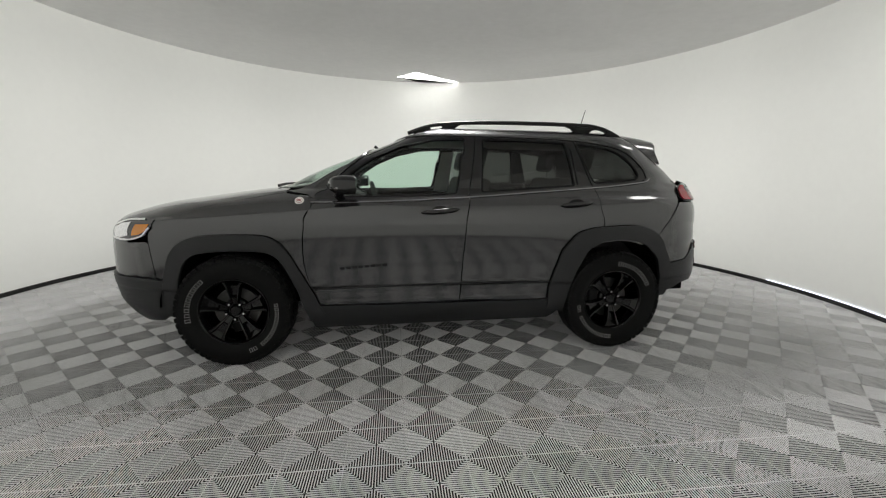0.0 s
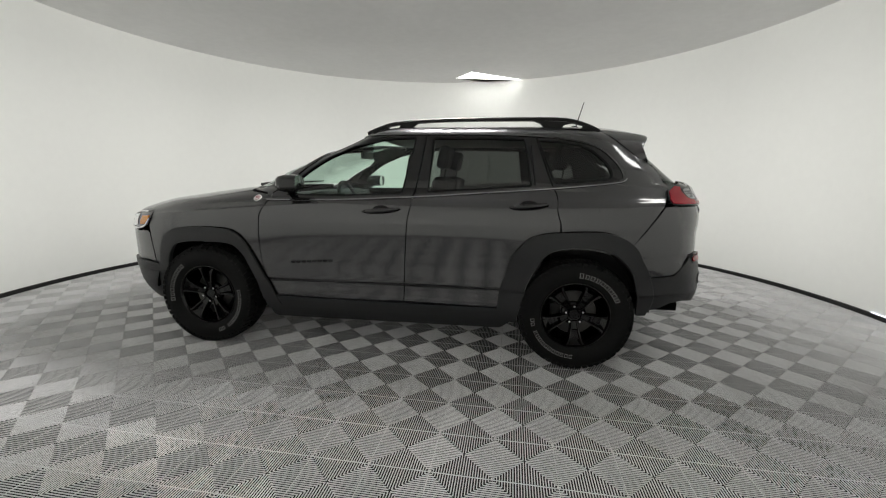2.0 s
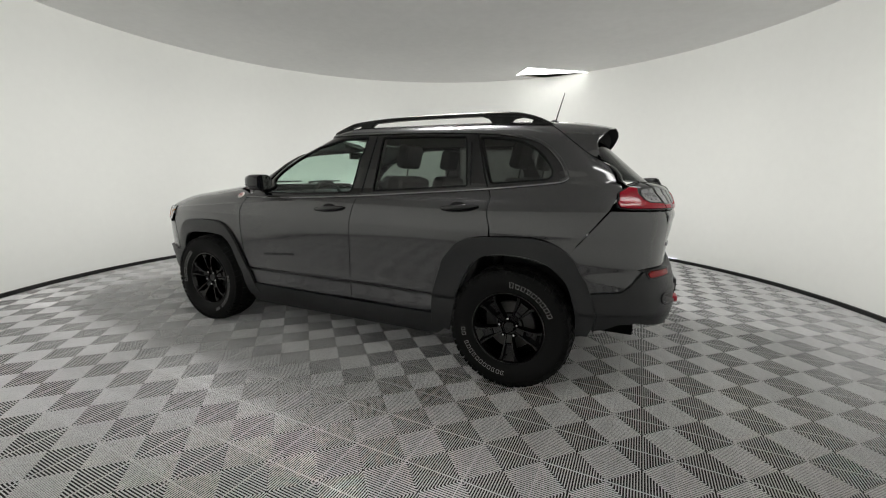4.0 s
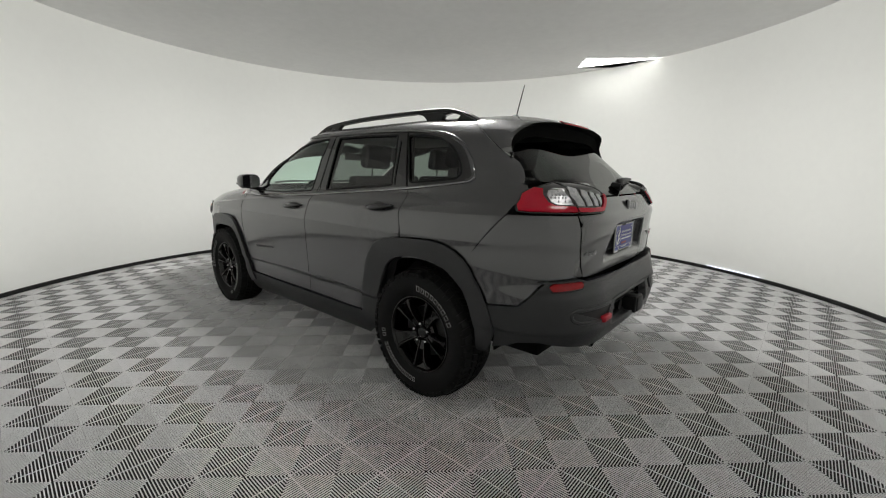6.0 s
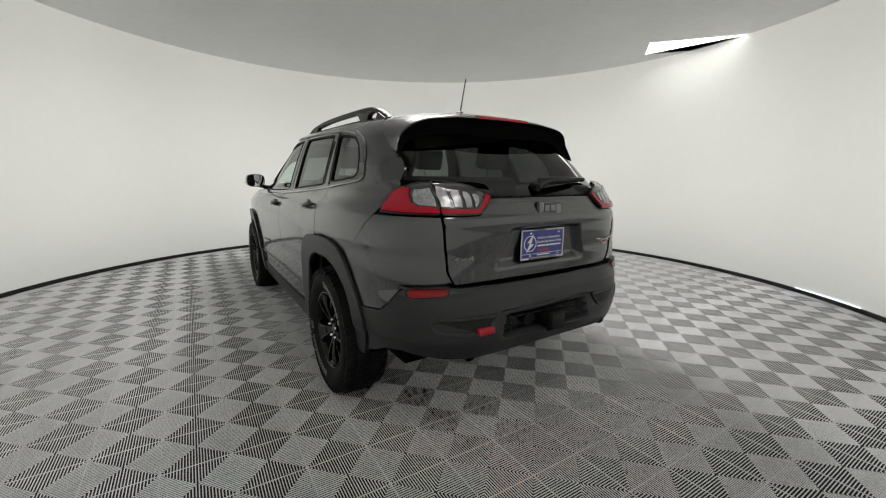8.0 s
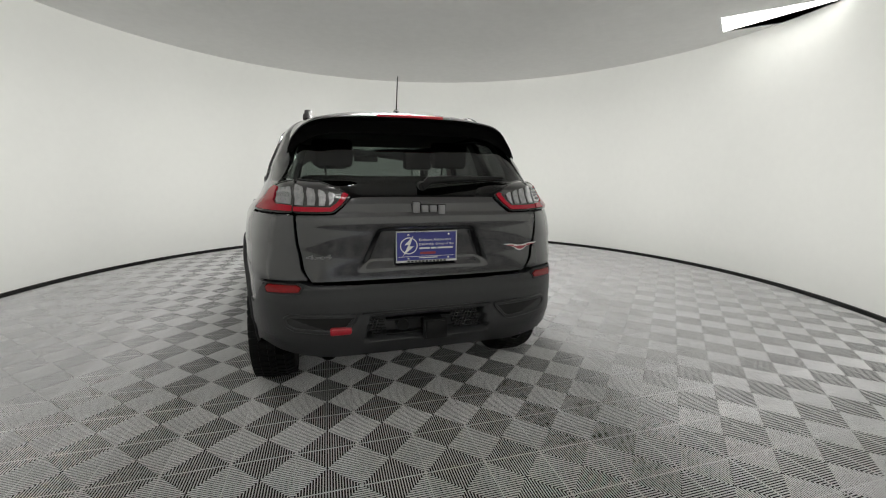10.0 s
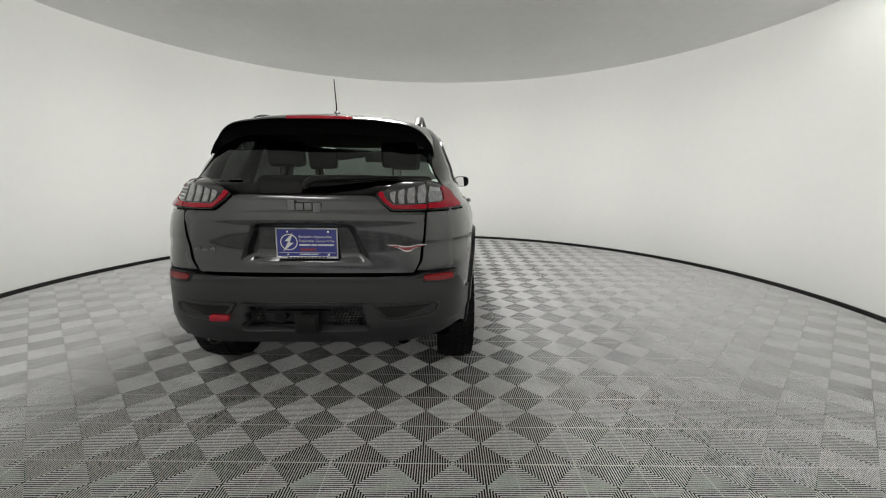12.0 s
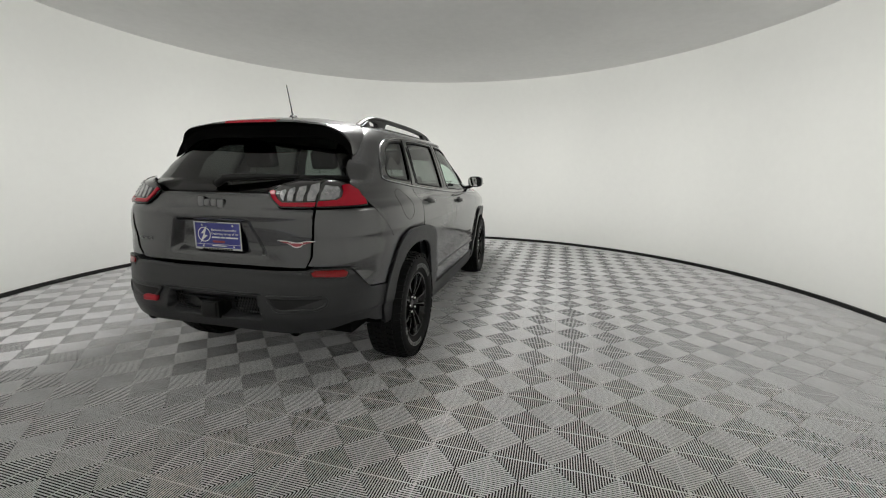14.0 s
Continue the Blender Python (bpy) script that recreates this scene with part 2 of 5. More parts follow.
bmesh.ops.recalc_face_normals(bm, faces=bm.faces)
tagged(part("ceiling", bm, CEILING, smooth=0), "flat matt white studio ceiling", "ceiling", kind="structure")

for c, (ha, hb), glow in zip(PANELS, PANEL_HALF, (PANEL_GLOW, ADDED_CENTRE_GLOW, ADDED_SIDE_GLOW)):
    lamp = tagged(new("ceiling_light"), "bright rectangular white light panel set flush in the ceiling, one real and two added", "ceiling light", "light panels")
    lamp.location = (c.x, c.y, CEIL_Z)
    bm = bmesh.new()
    vs = [bm.verts.new((*(PA * (a * (ha - .01)) + PB * (b * (hb - .01))), 0.02)) for a, b in ((-1, -1), (-1, 1), (1, 1), (1, -1))]
    bm.faces.new(vs)
    part("diffuser", bm, glow, lamp, "glowing white diffuser", smooth=0)
    bm = bmesh.new()
    o = [bm.verts.new((*(PA * (a * (ha + .002)) + PB * (b * (hb + .002))), -0.003)) for a, b in ((-1, -1), (1, -1), (1, 1), (-1, 1))]
    i = [bm.verts.new((*(PA * (a * (ha - .018)) + PB * (b * (hb - .018))), -0.003)) for a, b in ((-1, -1), (1, -1), (1, 1), (-1, 1))]
    u = [bm.verts.new((*(PA * (a * (ha - .018)) + PB * (b * (hb - .018))), 0.03)) for a, b in ((-1, -1), (1, -1), (1, 1), (-1, 1))]
    for k in range(4):
        bm.faces.new((o[k], o[(k + 1) % 4], i[(k + 1) % 4], i[k]))
        bm.faces.new((i[k], i[(k + 1) % 4], u[(k + 1) % 4], u[k]))
    part("frame", bm, PANEL_FRAME, lamp, smooth=0)


# daylight under the hanging wall, in two short stretches
for a0, a1 in ((-108, -88), (-38, -28)):
    bm = bmesh.new()
    rows = []
    for k in range(13):
        a = radians(a0 + (a1 - a0) * k / 12)
        rows.append([bm.verts.new((CX - (FLOOR_R - .024) * math.sin(a), CY + (FLOOR_R - .024) * math.cos(a), z)) for z in (.046, .060)])
    for a, b in zip(rows, rows[1:]):
        bm.faces.new((a[0], b[0], b[1], a[1]))
    tagged(part("wall_light_gap", bm, GAP_GLOW, smooth=0), "thin bright daylight gap under the white wall", "light gap", kind="structure")


# ---- the car ----
car = tagged(new("car"), "dark grey metallic off-road car with black wheels and plastic cladding", "car")


def pchip(xs, ys):
    xs, ys = np.array(xs, float), np.array(ys, float)
    h, d = np.diff(xs), np.diff(ys) / np.diff(xs)
    m = np.zeros(len(xs))
    for k in range(1, len(xs) - 1):
        if d[k - 1] * d[k] > 0:
            w1, w2 = 2 * h[k] + h[k - 1], h[k] + 2 * h[k - 1]
            m[k] = (w1 + w2) / (w1 / d[k - 1] + w2 / d[k])
    m[0], m[-1] = d[0], d[-1]

    def f(x):
        x = min(max(x, xs[0]), xs[-1])
        k = min(max(int(np.searchsorted(xs, x)) - 1, 0), len(h) - 1)
        t = (x - xs[k]) / h[k]
        return float((1 + 2 * t) * (1 - t) ** 2 * ys[k] + t * (1 - t) ** 2 * h[k] * m[k] + t * t * (3 - 2 * t) * ys[k + 1] + t * t * (t - 1) * h[k] * m[k + 1])
    return f


# The body is a stack of rounded outlines, level by level; above 1.60 the level runs on over the roof.
f_front = pchip([.15, .20, .25, .34, .43, .60, .75, .90, .955, 1.00, 1.035, 1.09, 1.125, 1.155, 1.18, 1.195, 1.22, 1.30, 1.40, 1.50, 1.58, 1.62, 1.66, 1.75, 1.95, 2.2],
                [-1.9, -2.02, -2.12, -2.22, -2.275, -2.30, -2.295, -2.275, -2.24, -2.18, -2.08, -1.87, -1.64, -1.44, -1.25, -1.13, -1.06, -.90, -.66, -.385, -.20, -.13, -.07, .0, .15, .2])
f_rear = pchip([.15, .20, .25, .30, .39, .46, .54, .70, .78, .90, 1.06, 1.12, 1.185, 1.193, 1.205, 1.25, 1.30, 1.40, 1.48, 1.55, 1.60, 1.66, 1.75, 1.95, 2.2],
               [1.80, 1.90, 2.00, 2.07, 2.16, 2.21, 2.232, 2.220, 2.192, 2.201, 2.226, 2.216, 2.190, 2.182, 2.165, 2.095, 2.03, 1.915, 1.825, 1.75, 1.69, 1.63, 1.50, .95, .2])
f_low = pchip([.15, .20, .26, .34, .42, .50, .520, .540, .60, .70, .80, .90, .965], [.78, .80, .84, .866, .877, .881, .883, .891, .894, .902, .911, .919, .922])
f_high = pchip([.965, 1.05, 1.10, 1.13, 1.16, 1.19, 1.25, 1.35, 1.45, 1.52, 1.57, 1.60, 1.66, 1.75, 1.95, 2.2],
               [.922, .906, .890, .868, .835, .812, .794, .764, .732, .706, .68, .652, .585, .48, .22, 0.0])
f_z = pchip([1.60, 1.66, 1.75, 1.95, 2.2], [1.60, 1.632, 1.650, 1.665, 1.671])
XM, NEXP = 0.2, 4.7
f_corner = pchip([.15, .80, .95, 1.10, 2.2], [6.2, 6.2, 5.4, 4.8, 4.7])      # how square the rear corners are
f_lamp = pchip([.15, 1.15, 1.19, 1.215, 1.235, 1.248, 1.258, 1.266, 2.2], [0, 0, .003, .028, .046, .038, .012, 0, 0])      # the lamps stand upright
f_haunch = pchip([.15, .90, 1.06, 1.12, 1.20, 1.25, 1.35, 1.50, 2.2], [0, 0, .020, .026, .036, .030, .014, 0, 0])
f_shoulder = pchip([.15, 1.22, 1.28, 1.36, 1.50, 1.58, 1.64, 2.2], [0, 0, .022, .052, .056, .034, 0, 0])      # the rear window wraps wide


def level(v):
    return f_front(v), f_rear(v), (f_low(v) if v < .965 else f_high(v)), (v if v < 1.60 else f_z(v))


# arc length along a typical outline, to walk round it at an even pace
_th = np.linspace(0, math.pi, 40001)
_cx = np.where(_th < math.pi / 2, -2.45, 2.02) * np.abs(np.cos(_th)) ** (2 / NEXP)
_cy = 0.9 * np.abs(np.sin(_th)) ** (2 / NEXP)
_arc = np.concatenate([[0], np.cumsum(np.hypot(np.diff(_cx), np.diff(_cy)))])
ARC = float(_arc[-1])


def spot(kind, q, v):
    """The way round (s) of a place on the body: S by its x on the side, F or R by its y at the front or rear."""
    xf, xr, b, z = level(v)
    if kind == "S":
        if q < XM:
            th = math.acos(min(1, max(0, (XM - q) / (XM - xf))) ** (NEXP / 2))
        else:
            th = math.pi - math.acos(min(1, max(0, (q - XM) / (xr - XM))) ** (f_corner(v) / 2))
    else:
        if kind == "R":
            b += f_haunch(v) + f_shoulder(v)
        th = math.asin(min(1, max(0, abs(q) / max(b, 1e-6))) ** ((f_corner(v) if kind == "R" else NEXP) / 2))
        if kind == "R":
            th = math.pi - th
    return float(np.interp(th, _th, _arc)), v


def skin(s, v):
    """The point of the left-hand skin at way s and level v."""
    th = float(np.interp(s, _arc, _th))
    xf, xr, b, z = level(v)
    e = NEXP if th < math.pi / 2 else f_corner(v)
    c, n = abs(math.cos(th)) ** (2 / e), abs(math.sin(th)) ** (2 / e)
    if th > math.pi / 2:
        w = min(1, max(0, (c - .35) / .4))
        b += f_haunch(v) * w * w * (3 - 2 * w)
        w = min(1, max(0, (c - .62) / .28))
        b += f_shoulder(v) * w * w * (3 - 2 * w)
    x = XM - (XM - xf) * c if th < math.pi / 2 else XM + (xr - XM) * c
    if th > math.pi / 2:
        u = min(1, max(0, (b * n - .30) / .10)) * min(1, max(0, (c - .84) / .08))
        x += f_lamp(v) * u
    return Vector((x, -b * n, z))


def normal(s, v):
    e, g = 0.004, 0.004
    a = skin(min(s + e, ARC), v) - skin(max(s - e, 0), v)
    b = skin(s, min(v + g, 2.19)) - skin(s, max(v - g, .15))
    n = a.cross(b)
    if s < 1e-4 or s > ARC - 1e-4:
        n.y = 0
    return n.normalized() if n.length > 1e-12 else Vector((0, 0, 1))


def relief_none(p):
    return 0.0


def place(s, v, lift=0.0, relief=relief_none):
    p = skin(s, v)
    n = normal(s, v)
    return p + n * (lift + relief(p)), n


def clip(poly, axis, value, keep_above):
    out = []
    for a, b in zip(poly, poly[1:] + poly[:1]):
        da, db = (a[axis] - value, b[axis] - value) if keep_above else (value - a[axis], value - b[axis])
        if da >= 0:
            out.append(a)
        if (da > 1e-12 and db < -1e-12) or (da < -1e-12 and db > 1e-12):
            t = da / (da - db)
            out.append((a[0] + (b[0] - a[0]) * t, a[1] + (b[1] - a[1]) * t))
    return out


def panel_bm(loops, lift=0.0, lip=0.014, ds=0.035, dv=0.03, relief=relief_none, both=False, mirror=False):
    """A sheet of the skin inside the first loop and outside the others, with folded edges."""
    loops = [[Vector((s, v, 0)) for s, v in lp] for lp in loops]
    flat = [q for lp in loops for q in lp]
    pieces = []
    for tri in tessellate_polygon(loops):
        t3 = [(flat[i].x, flat[i].y) for i in tri]
        s0, s1 = min(q[0] for q in t3), max(q[0] for q in t3)
        v0, v1 = min(q[1] for q in t3), max(q[1] for q in t3)
        if s1 - s0 < 1e-7 or v1 - v0 < 1e-7:
            continue
        for i in range(math.floor(s0 / ds), math.floor(s1 / ds) + 1):
            col = clip(clip(t3, 0, i * ds, True), 0, (i + 1) * ds, False)
            if len(col) < 3:
                continue
            for j in range(math.floor(v0 / dv), math.floor(v1 / dv) + 1):
                cell = clip(clip(col, 1, j * dv, True), 1, (j + 1) * dv, False)
                if len(cell) >= 3:
                    pieces.append(cell)
    index, coords, faces = {}, [], []
    for cell in pieces:
        ids = []
        for s, v in cell:
            key = (round(s * 2e4), round(v * 2e4))
            if key not in index:
                index[key] = len(coords)
                coords.append((s, v))
            if not ids or ids[-1] != index[key]:
                ids.append(index[key])
        if len(ids) > 1 and ids[0] == ids[-1]:
            ids.pop()
        if len(set(ids)) == len(ids) and len(ids) >= 3:
            faces.append(ids)
    pts, nrm = [], []
    e = 0.003
    for s, v in coords:
        p, n = place(s, v, lift, relief)
        if relief is not relief_none:
            a = place(min(s + e, ARC), v, lift, relief)[0] - place(max(s - e, 0), v, lift, relief)[0]
            b = place(s, v + e, lift, relief)[0] - place(s, v - e, lift, relief)[0]
            m = a.cross(b)
            if m.length > 1e-12:
                n = m.normalized() if m.dot(n) > 0 else -m.normalized()
        pts.append(p)
        nrm.append(n)
    # even winding, outwards
    good, edges = [], {}
    for ids in faces:
        a, b, c = pts[ids[0]], pts[ids[1]], pts[ids[2]]
        area = Vector((0, 0, 0))
        for k in range(1, len(ids) - 1):
            area += (pts[ids[k]] - a).cross(pts[ids[k + 1]] - a)
        if area.length < 1e-10:
            continue
        if area.dot(nrm[ids[0]]) < 0:
            ids = ids[::-1]
        good.append(ids)
        for i, j in zip(ids, ids[1:] + ids[:1]):
            edges[(i, j)] = edges.get((i, j), 0) + 1
    out_v, out_n, out_f = list(pts), list(nrm), list(good)
    if lip:
        outline = set()
        for a, b in [(lp[k], lp[(k + 1) % len(lp)]) for lp in loops for k in range(len(lp))]:
            outline.add((a.x, a.y, b.x, b.y))
        segs = np.array(list(outline))
        for (i, j) in edges:
            if (j, i) in edges:
                continue
            if both and abs(pts[i].y) < 1e-4 and abs(pts[j].y) < 1e-4:
                continue
            mid = np.array([(coords[i][0] + coords[j][0]) / 2, (coords[i][1] + coords[j][1]) / 2])
            d = segs[:, 2:] - segs[:, :2]
            t = np.clip(((mid - segs[:, :2]) * d).sum(1) / np.maximum((d * d).sum(1), 1e-12), 0, 1)
            if np.min(np.linalg.norm(segs[:, :2] + d * t[:, None] - mid, axis=1)) > 1e-3:
                continue
            k = len(out_v)
            way = (pts[j] - pts[i]).normalized()
            side = way.cross(nrm[i])
            out_v += [pts[i], pts[j], pts[j] - nrm[j] * lip, pts[i] - nrm[i] * lip]
            out_n += [side] * 4
            out_f.append([k + 1, k, k + 3, k + 2])
    if mirror or both:
        mv = [Vector((p.x, -p.y, p.z)) for p in out_v]
        mn = [Vector((p.x, -p.y, p.z)) for p in out_n]
        mf = [f[::-1] for f in out_f]
        if mirror:
            return mv, mn, mf
        k = len(out_v)
        return out_v + mv, out_n + mn, out_f + [[i + k for i in f] for f in mf]
    return out_v, out_n, out_f


def skin_part(name, loops, mat, parent=None, label="", **kw):
    """Links a sheet of the skin as one part, with the smooth normals of the skin."""
    v, n, f = panel_bm(loops, **kw)
    me = bpy.data.meshes.new(name)
    me.from_pydata([tuple(p) for p in v], [], f)
    me.materials.append(mat)
    me.shade_smooth()
    me.normals_split_custom_set_from_vertices([tuple(q) for q in n])
    ob = new(name, me)
    ob.parent = parent if parent is not None else car
    if label:
        ob["label"] = label
    return ob


def side_pair(name, loops, mat, label="", parent=None, **kw):
    a = skin_part(name, loops, mat, parent, label, **kw)
    b = skin_part(name, loops, mat, parent, label, mirror=True, **kw)
    return a, b


def S(*pts):
    return [spot("S", x, z) for x, z in pts]


def SX(*pts):
    """Like S, with the edges split before they are laid on the skin."""
    out = []
    for a, b in zip(pts, pts[1:]):
        out += [spot("S", a[0] + (b[0] - a[0]) * k / 20, a[1] + (b[1] - a[1]) * k / 20) for k in range(20)]
    return out + [spot("S", *pts[-1])]


def F(*pts):
    return [spot("F", y, z) for y, z in pts]


def R(*pts):
    return [spot("R", y, z) for y, z in pts]


def dense(pts, step=0.02):
    """Splits the long edges of a loop on the skin."""
    out = []
    for a, b in zip(pts, pts[1:] + pts[:1]):
        n = max(1, int(math.hypot(b[0] - a[0], b[1] - a[1]) / step))
        out += [(a[0] + (b[0] - a[0]) * k / n, a[1] + (b[1] - a[1]) * k / n) for k in range(n)]
    return out


def curve(pts, per=5, closed=False):
    return [(float(a), float(b)) for a, b in spline(pts, per, closed)]


def strip_bm(path, half, height, lift=0.0, closed=False, mirror=False, bm=None, relief=relief_none):
    """A rounded strip laid on the skin along a path."""
    own = bm if bm is not None else bmesh.new()
    n = len(path)
    pts = [place(s, v, lift, relief) for s, v in path]
    rows = []
    for k in range(n):
        a = pts[(k - 1) % n if closed else max(k - 1, 0)][0]
        b = pts[(k + 1) % n if closed else min(k + 1, n - 1)][0]
        p, nn = pts[k]
        t = (b - a).normalized()
        side = nn.cross(t).normalized()
        row = []
        for w, h in ((-1, -0.4), (-1, .45), (-.6, 1), (.6, 1), (1, .45), (1, -0.4)):
            q = p + side * (half * w) + nn * (height * h)
            if mirror:
                q.y = -q.y
            row.append(own.verts.new(q))
        rows.append(row)
    made = []
    for k in range(n if closed else n - 1):
        a, b = rows[k], rows[(k + 1) % n]
        for j in range(5):
            made.append(own.faces.new((a[j], a[j + 1], b[j + 1], b[j])))
    if not closed:
        made += [own.faces.new(rows[0]), own.faces.new(rows[-1])]
    bmesh.ops.recalc_face_normals(own, faces=own.faces)
    return own


def strip_pair(name, path, half, height, mat, label="", lift=0.0, closed=False, parents=None):
    out = []
    for m, par in zip((False, True), parents or (car, car)):
        out.append(part(name, strip_bm(path, half, height, lift, closed, m), mat, par, label))
    return out


# outlines on the left-hand side, x and level
DLO_LOW = [(-.80, 1.128), (-.50, 1.128), (-.225, 1.138), (.23, 1.160), (.70, 1.192), (1.17, 1.228), (1.45, 1.252), (1.60, 1.266)]
DLO_TOP = [(1.60, 1.266), (1.633, 1.285), (1.628, 1.325), (1.585, 1.395), (1.50, 1.475), (1.40, 1.520), (1.25, 1.550), (1.097, 1.566), (.80, 1.578), (.492, 1.582),
           (.093, 1.582), (-.112, 1.574), (-.324, 1.530), (-.48, 1.442), (-.62, 1.332), (-.74, 1.215), (-.80, 1.128)]
FRONT_GLASS = [(-.69, 1.149), (-.638, 1.245), (-.540, 1.336), (-.405, 1.424), (-.235, 1.497), (.0, 1.545), (.232, 1.555), (.150, 1.172), (-.25, 1.152)]
REAR_GLASS = [(.36, 1.553), (.70, 1.552), (.985, 1.542), (1.015, 1.40), (1.040, 1.232), (.70, 1.208), (.338, 1.184)]
QUARTER_GLASS = [(1.078, 1.537), (1.22, 1.527), (1.345, 1.507), (1.43, 1.470), (1.505, 1.405), (1.552, 1.335), (1.556, 1.300), (1.525, 1.278), (1.35, 1.262), (1.192, 1.250)]
DOOR_FRONT = [(-.772, 1.128), (-.834, 1.07), (-.874, .959), (-.889, .809), (-.885, .68), (-.867, .583), (-.833, .508), (-.79, .405)]
ARCH_F_IN = [(-1.742, .335), (-1.725, .46), (-1.684, .66), (-1.615, .755), (-1.52, .787), (-1.40, .797), (-1.27, .799), (-1.16, .795), (-1.09, .775), (-1.023, .712), (-.975, .61), (-.925, .48), (-.862, .30)]
ARCH_F_OUT = [(-1.80, .335), (-1.795, .598), (-1.742, .755), (-1.665, .842), (-1.552, .883), (-1.356, .895), (-1.163, .891), (-1.07, .862), (-1.00, .79), (-.931, .66), (-.845, .492), (-.765, .33)]
ARCH_R_IN = [(.962, .30), (.984, .402), (1.025, .572), (1.10, .738), (1.165, .805), (1.241, .836), (1.336, .846), (1.453, .841), (1.55, .818), (1.62, .775), (1.696, .691), (1.736, .57), (1.752, .45), (1.757, .395)]
ARCH_R_OUT = [(.845, .335), (.850, .50), (.915, .715), (.965, .812), (1.03, .884), (1.13, .921), (1.238, .933), (1.40, .941), (1.51, .938), (1.62, .905), (1.72, .825), (1.79, .70), (1.845, .52), (1.825, .44), (1.805, .395)]
SEAM_D = [(1.495, 1.612), (1.62, 1.515), (1.732, 1.428), (1.835, 1.365), (1.885, 1.300), (1.898, 1.245)]


def dip(p, x, half, depth, soft):
    """A smooth hollow between -half and half."""
    t = (half - abs(x)) / soft
    t = min(1, max(0, t))
    return depth * t * t * (3 - 2 * t)


def crease(p):
    """A sharp character line from the headlight to the front door."""
    dz = p.z - (.988 + (p.x + 1.731) * .0825)
    fade = min(1, max(0, (-.15 - p.x) / .5)) * min(1, max(0, (p.x + 1.82) / .12))
    return .0065 * fade * (math.exp(dz / .045) if dz < 0 else math.exp(-dz / .009))


def hull(mat):
    """All sheets of the outer skin."""
    door_low, front_low = 0.405, 0.405
    # bonnet
    hood_edge = curve(S((-2.02, .985), (-1.86, 1.000), (-1.5, 1.0805), (-1.2, 1.1385), (-1.02, 1.1685)))
    skin_part("bonnet", [dense(F((0, .965), (.35, .967), (.60, .972)) + hood_edge + F((.68, 1.192), (.4, 1.196), (0, 1.197)))], mat, both=True, dv=.012)
    # windscreen and its wipers' cowl
    screen = F((0, 1.205), (.40, 1.204), (.70, 1.202), (.672, 1.30), (.640, 1.40), (.603, 1.50), (.560, 1.585), (.40, 1.618), (0, 1.624))
    skin_part("windscreen", [dense(screen)], GLASS_FRONT, lift=-.004, lip=0, both=True, label="clear green-tinted windscreen")
    # roof
    top = [(0.0, 1.632), (ARC, 1.632), (ARC, 2.185), (0.0, 2.185)]
    skin_part("roof", [dense(top, .06)], mat, both=True, dv=.04, ds=.06, lip=.02)
    # side frame with the rear quarter
    loop = (S((1.246, .82), (1.238, .93), (1.231, 1.0), (1.211, 1.13), (1.180, 1.224)) + curve(S(*DLO_LOW[5:]))[5:-1] + curve(S(*DLO_TOP))
            + S((-.86, 1.160), (-1.0, 1.180)) + F((.712, 1.200), (.684, 1.30), (.652, 1.40), (.616, 1.50), (.575, 1.585), (.50, 1.615), (.30, 1.628))
            + S((0.0, 1.630), (.6, 1.630), (1.2, 1.630)) + curve(S(*SEAM_D)) + S((1.893, 1.150), (1.880, 1.115), (1.741, .935), (1.66, .815))
            + S((1.55, .80), (1.45, .826), (1.336, .832)))
    side_pair("side_frame", [dense(loop)], mat)
    # doors
    d1 = curve(S(*DOOR_FRONT))[::-1]
    front = curve(S(*DLO_LOW[:4]), 4) + SX((.2385, 1.13), (.211, .991), (.190, .70), (.176, .408)) + S((-.3, .402)) + d1
    doors = side_pair("front_door", [dense(front)], mat, relief=crease, dv=.008)
    rear = (S((.250, 1.164)) + curve(S(*DLO_LOW[4:6]), 4) + S((1.168, 1.228)) + S((1.206, 1.13), (1.225, 1.0), (1.238, .84), (1.17, .80), (1.10, .72), (1.03, .56), (1.0, .405))
            + S((.6, .402)) + SX((.182, .408), (.196, .70), (.217, .991), (.2445, 1.13)))
    doors2 = side_pair("rear_door", [dense(rear)], mat)
    # front wings
    wing = (S((-1.865, .995)) + curve(S((-1.5, 1.078), (-1.2, 1.136), (-1.02, 1.166)))
            + S((-.88, 1.150), (-.778, 1.124)) + [(s - .006, v) for s, v in curve(S(*DOOR_FRONT[1:]))] + S((-.86, .42), (-.94, .52), (-1.0, .66), (-1.09, .78), (-1.27, .81), (-1.52, .80), (-1.63, .76), (-1.70, .66), (-1.74, .58))
            + S((-1.857, .59), (-1.871, .75), (-1.875, .86), (-1.835, .97)))
    side_pair("front_wing", [dense(wing)], mat, relief=crease, dv=.008)
    # upper rear corners below the lamps
    corner = R((.612, 1.106), (.608, 1.0), (.592, .86), (.562, .808)) + R((.70, .806), (.775, .80)) + S((2.075, .795), (1.970, .672), (1.80, .655), (1.76, .76), (1.68, .85), (1.748, .935), (1.886, 1.108))
    side_pair("rear_corner_panel", [dense(corner)], mat, lift=.004)

    # tailgate with the hollow for the plate
    def hollow(p):
        half = .255 + (1.045 - p.z) * .42
        a = min(1, max(0, (half - abs(p.y)) / .055))
        b = min(1, max(0, (1.052 - p.z) / .03)) * min(1, max(0, (p.z - .835) / .05))
        a, b = a * a * (3 - 2 * a), b * b * (3 - 2 * b)
        ridge = .010 * math.exp(-((p.z - 1.085) / .03) ** 2)
        return -.038 * a * b + ridge * (1 if abs(p.y) < .6 else 0)
